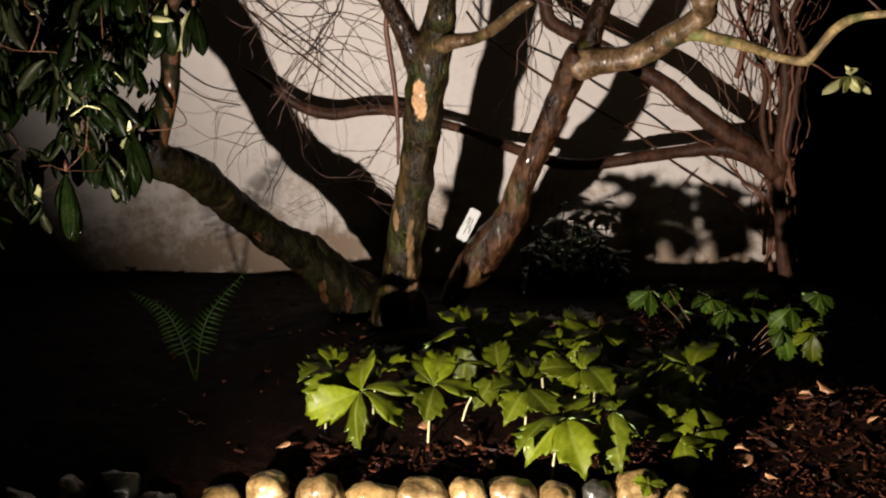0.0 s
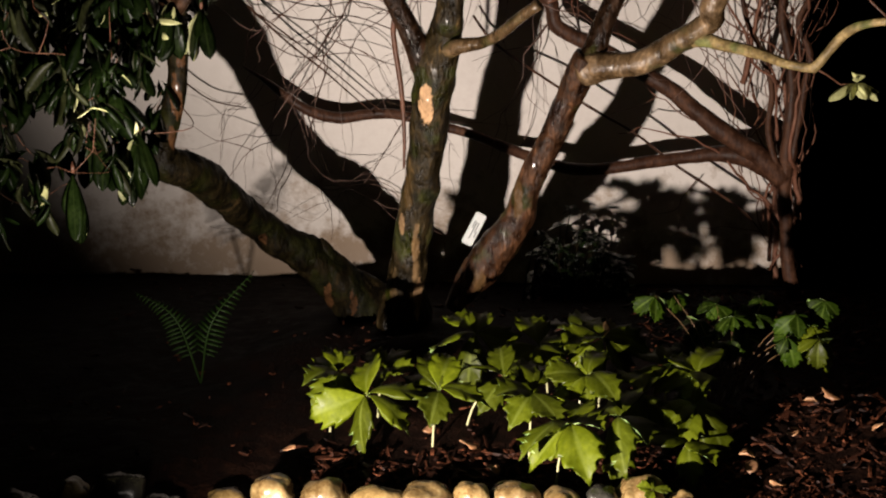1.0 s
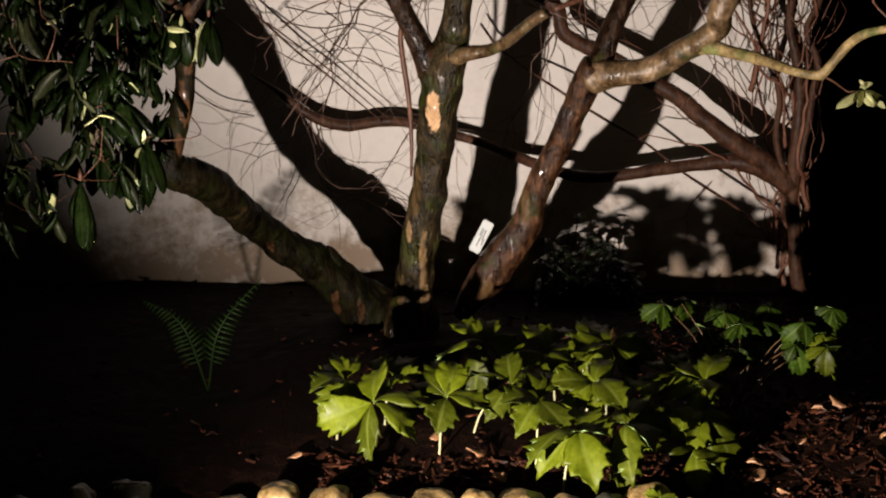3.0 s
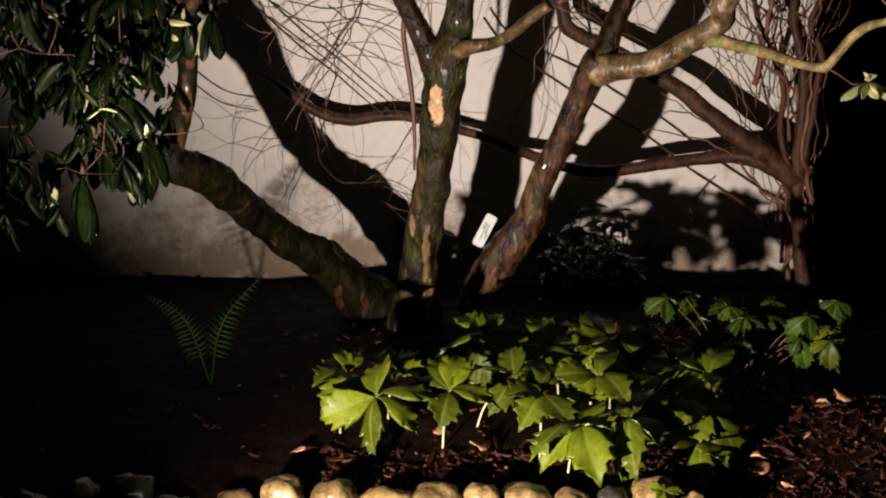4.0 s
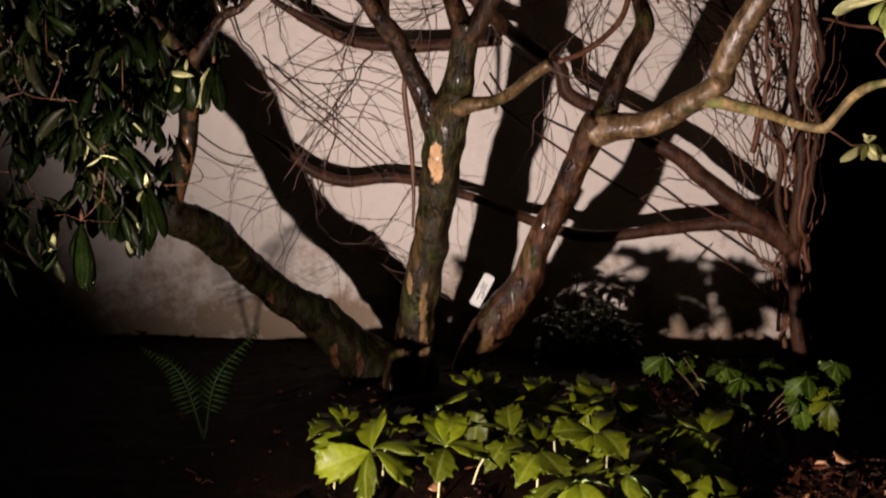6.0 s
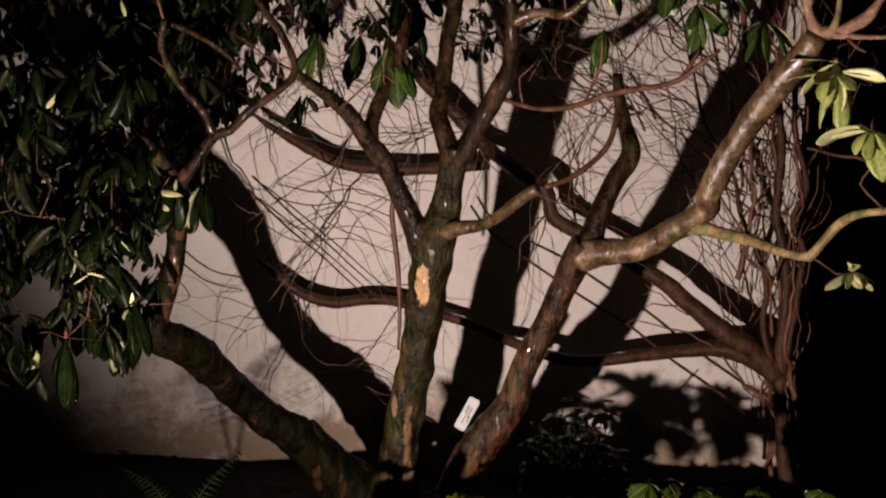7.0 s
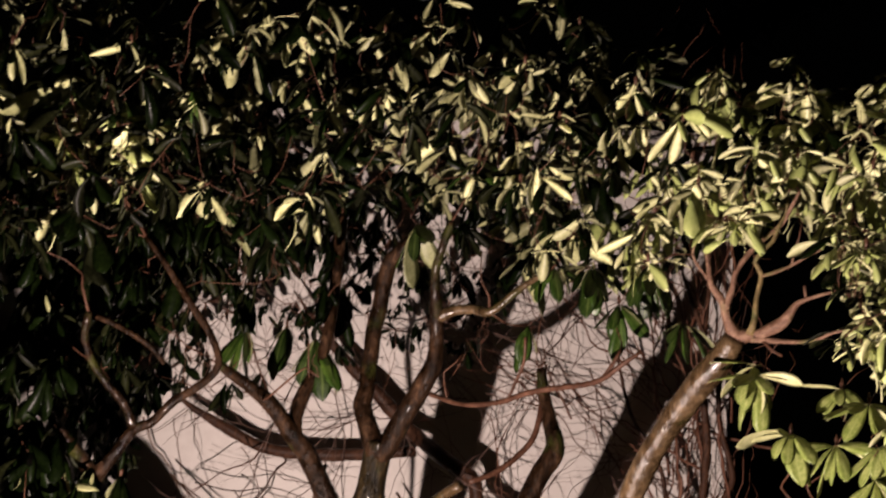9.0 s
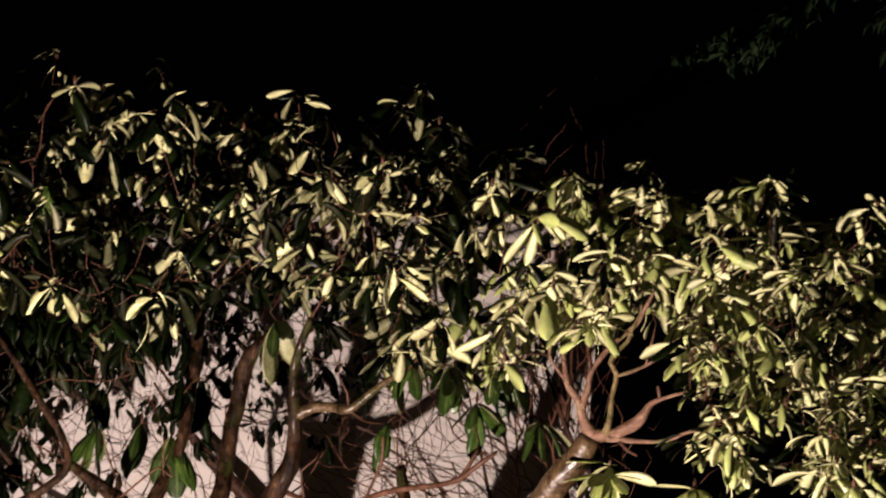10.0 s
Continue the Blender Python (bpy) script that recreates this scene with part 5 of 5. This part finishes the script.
for i, (x, y, z) in enumerate([(0.476, 3.24, 0.330), (0.601, 3.35, 0.243), (0.667, 3.28, 0.275), (0.700, 3.38, 0.276), (0.726, 3.31, 0.273), (0.688, 3.24, 0.237), (0.639, 3.35, 0.285), (0.770, 3.11, 0.325), (0.817, 3.14, 0.291), (0.815, 3.08, 0.275), (0.754, 3.11, 0.273), (0.838, 3.14, 0.350), (0.552, 3.28, 0.193), (0.754, 3.38, 0.291), (0.623, 3.31, 0.218), (0.650, 3.24, 0.217), (0.531, 3.35, 0.314)]):
    st = tube("stalk", [(hx + 0.008 * (i % 5 - 2), hy, hz - 0.01, 0.0014), (hx + (x - hx) * 0.5, hy + (y - hy) * 0.4, hz + (z - hz) * 0.62, 0.0012), (x, y, z, 0.001)], STALK_RED, hb, 6, 0.02, 0.05)
    st.matrix_parent_inverse = hb_back
    for j in range(5):
        a = -90 + 72 * j + 31 * i
        # two stalks take the brighter leaf colour to look lit
        lf = part("leaf", HERB_MESHES[j] if i in (8, 9) else HB_MESHES[(i + j) % 3], (), st)
        lf.matrix_basis = aim((x, y, z), a + rnd.uniform(-12, 12), -(20 - 28 * math.sin(radians(a)) + rnd.uniform(-15, 15)), 40 * math.cos(radians(a)) + rnd.uniform(-25, 25), rnd.uniform(0.4, 0.75))

# ---- fern ----
fern = thing("fern", "green fern with upright feathered fronds", "fern", at=(-0.6, 3.4, 0.06))
fern_back = Matrix.Translation((0.6, -3.4, -0.06))


LEAFLET = blade_mesh("leaflet", (FERN, FERN), length=0.05, width=0.011, rows=13, cols=3, droop=0.25, fold=0.1, tooth=0.4, belly=0.6)


def frond(tip, bend, width=0.075, pairs=26):
    base = Vector((-0.600, 3.40, 0.06))
    tip = Vector(tip)
    mid = (base + tip) / 2 + Vector(bend)
    pts = [(*base, 0.003), (*mid, 0.0022), (*tip, 0.0008)]
    rachis = tube("frond", pts, FERN, fern, 5, 0.02, 0.0)
    rachis.matrix_parent_inverse = fern_back
    line = spline(pts, 0.004)
    up = Vector((0, -0.6, 0.8))
    for i in range(pairs):
        s = 0.25 + 0.75 * i / pairs
        q = line[int(s * (len(line) - 1))]
        d = Vector((line[min(len(line) - 1, int(s * (len(line) - 1)) + 3)] - q)[:3]).normalized()
        l = max(0.006, width * (1 - ((s - 0.25) / 0.78) ** 1.5) * min(1, (s - 0.1) * 4))
        for side in (-1, 1):
            x = (d.cross(up).normalized() * side + d * 0.35).normalized()
            nrm = up - x * up.dot(x)
            nrm.normalize()
            lf = part("leaflet", LEAFLET, (), rachis)
            lf.matrix_basis = Matrix.Translation(q[:3]) @ Matrix((x, nrm.cross(x), nrm)).transposed().to_4x4() @ Matrix.Diagonal((l / 0.05, 0.45 + 0.55 * l / 0.05, 1, 1))


frond((-0.472, 3.450, 0.332), (-0.026, -0.065, 0.030), 0.046, 18)
frond((-0.762, 3.420, 0.284), (0.031, -0.060, 0.064), 0.046, 19)

# ---- dark low shrub against the wall ----
shrub = thing("shrub", "dark low evergreen shrub with small glossy leaves", "shrub", at=(0.42, 4.6, 0.0))
shrub_back = Matrix.Translation((-0.42, -4.6, 0.0))
small = blade(length=0.04, width=0.018, rows=6, cols=3, droop=0.2, fold=0.3)
bush, sticks = Heap(), Heap()
for i in range(80):
    x, y = rnd.uniform(0.26, 0.58), rnd.uniform(4.5, 4.72)
    z = rnd.uniform(0.02, 0.27 - 0.7 * abs(x - 0.4))
    for j in range(6):
        bush.add(*small, aim((x, y, z), 60 * j + rnd.uniform(-20, 20), rnd.uniform(-40, 30), rnd.uniform(-30, 30), rnd.uniform(0.8, 1.4)))
    b = (x + rnd.uniform(-0.05, 0.05), y + rnd.uniform(-0.05, 0.05), -0.03)
    sticks.add(*tube_data([(*b, 0.005), ((b[0] + x) / 2, (b[1] + y) / 2, (b[2] + z) / 2 + 0.03, 0.003), (x, y, z, 0.0015)], 5, 0.05))
for nm, hp, mt in (("foliage", bush, (SHRUB_TOP, SHRUB_TOP)), ("stem_clump", sticks, BARK_SHADED)):
    ob = part(nm, hp.mesh(nm), mt, shrub)
    ob.matrix_parent_inverse = shrub_back
    ob["kind"] = "stuff"

# ---- plant label, set back behind the stem to hide its shadow from the camera ----
def make_label():
    ob = thing("plant_label", "small white plastic plant label leaning on the stem", "label", at=(0.0690, 3.82, 0.3690))
    ob.rotation_euler = (radians(-8), radians(25.5), radians(-12))
    bm = bmesh.new()
    bmesh.ops.create_cube(bm, size=1)
    bmesh.ops.scale(bm, vec=(0.031, 0.0016, 0.092), verts=bm.verts)
    up = [e for e in bm.edges if abs(e.verts[0].co.y - e.verts[1].co.y) > 0.001]
    bmesh.ops.bevel(bm, geom=up, offset=0.003, segments=3, affect="EDGES")
    plate = part("plate", bm, WHITE, ob)
    for x, z, l in ((-0.006, 0.012, 0.022), (-0.001, -0.004, 0.05), (0.005, 0.006, 0.03), (0.0095, -0.012, 0.018)):
        bar = bmesh.new()
        bmesh.ops.create_cube(bar, size=1)
        bmesh.ops.scale(bar, vec=(0.0032, 0.0008, l), verts=bar.verts)
        bmesh.ops.translate(bar, vec=(x, -0.0013, z), verts=bar.verts)
        part("writing", bar, INK, plate, "dark illegible writing")


make_label()

# ---- a conifer far behind the wall's end ----
conifer = thing("conifer", "tall dark green conifer standing behind the garden", "tree", at=(4.6, 8.2, 0))
cb = Matrix.Translation((-4.6, -8.2, 0))
tr = tube("trunk", [(4.6, 8.2, -0.1, 0.16), (4.6, 8.2, 2.5, 0.12), (4.65, 8.2, 6.5, 0.03)], BARK, conifer, 12, 0.2, 0.1)
tr.matrix_parent_inverse = cb
needles, boughs = Heap(), Heap()
spray = blade(length=0.14, width=0.045, rows=6, cols=3, droop=0.5, fold=0.2, tooth=0.3)
LONG = [[(4.6, 8.2, 3.6, 0.05), (3.42, 7.60, 4.38, 0.035), (2.52, 7.20, 3.72, 0.025), (1.83, 6.90, 3.25, 0.015), (1.28, 6.70, 2.90, 0.006)]]
for i in range(30):
    z = rnd.uniform(4.4, 6)
    a = rnd.uniform(0, 6.28)
    l = (6.8 - z) * 0.42 * rnd.uniform(0.75, 1.1)
    LONG.append([(4.6, 8.2, z, 0.025), (4.6 + math.cos(a) * l * 0.5, 8.2 + math.sin(a) * l * 0.5, z + 0.05, 0.015), (4.6 + math.cos(a) * l, 8.2 + math.sin(a) * l, z - 0.15 * l, 0.004)])
for i, pts in enumerate(LONG):
    boughs.add(*tube_data(pts, 5, 0.15))
    a = math.atan2(pts[-1][1] - pts[0][1], pts[-1][0] - pts[0][0])
    for q in spline(pts, 0.035 if i else 0.008)[4:]:
        for k in range(2):
            off = (0, 0, 0) if i else (rnd.gauss(0, 0.03), rnd.gauss(0, 0.1), rnd.gauss(0, 0.06))
            needles.add(*spray, aim((q[0] + off[0], q[1] + off[1], q[2] + off[2]), math.degrees(a) + rnd.uniform(-75, 75), rnd.uniform(-60, 15), rnd.uniform(-40, 40), rnd.uniform(0.5, 1.1)))
for nm, hp, mt in (("foliage", needles, (CONIFER, CONIFER)), ("bough_frame", boughs, BARK)):
    ob = part(nm, hp.mesh(nm), mt, conifer)
    ob.matrix_parent_inverse = cb
    ob["kind"] = "stuff"
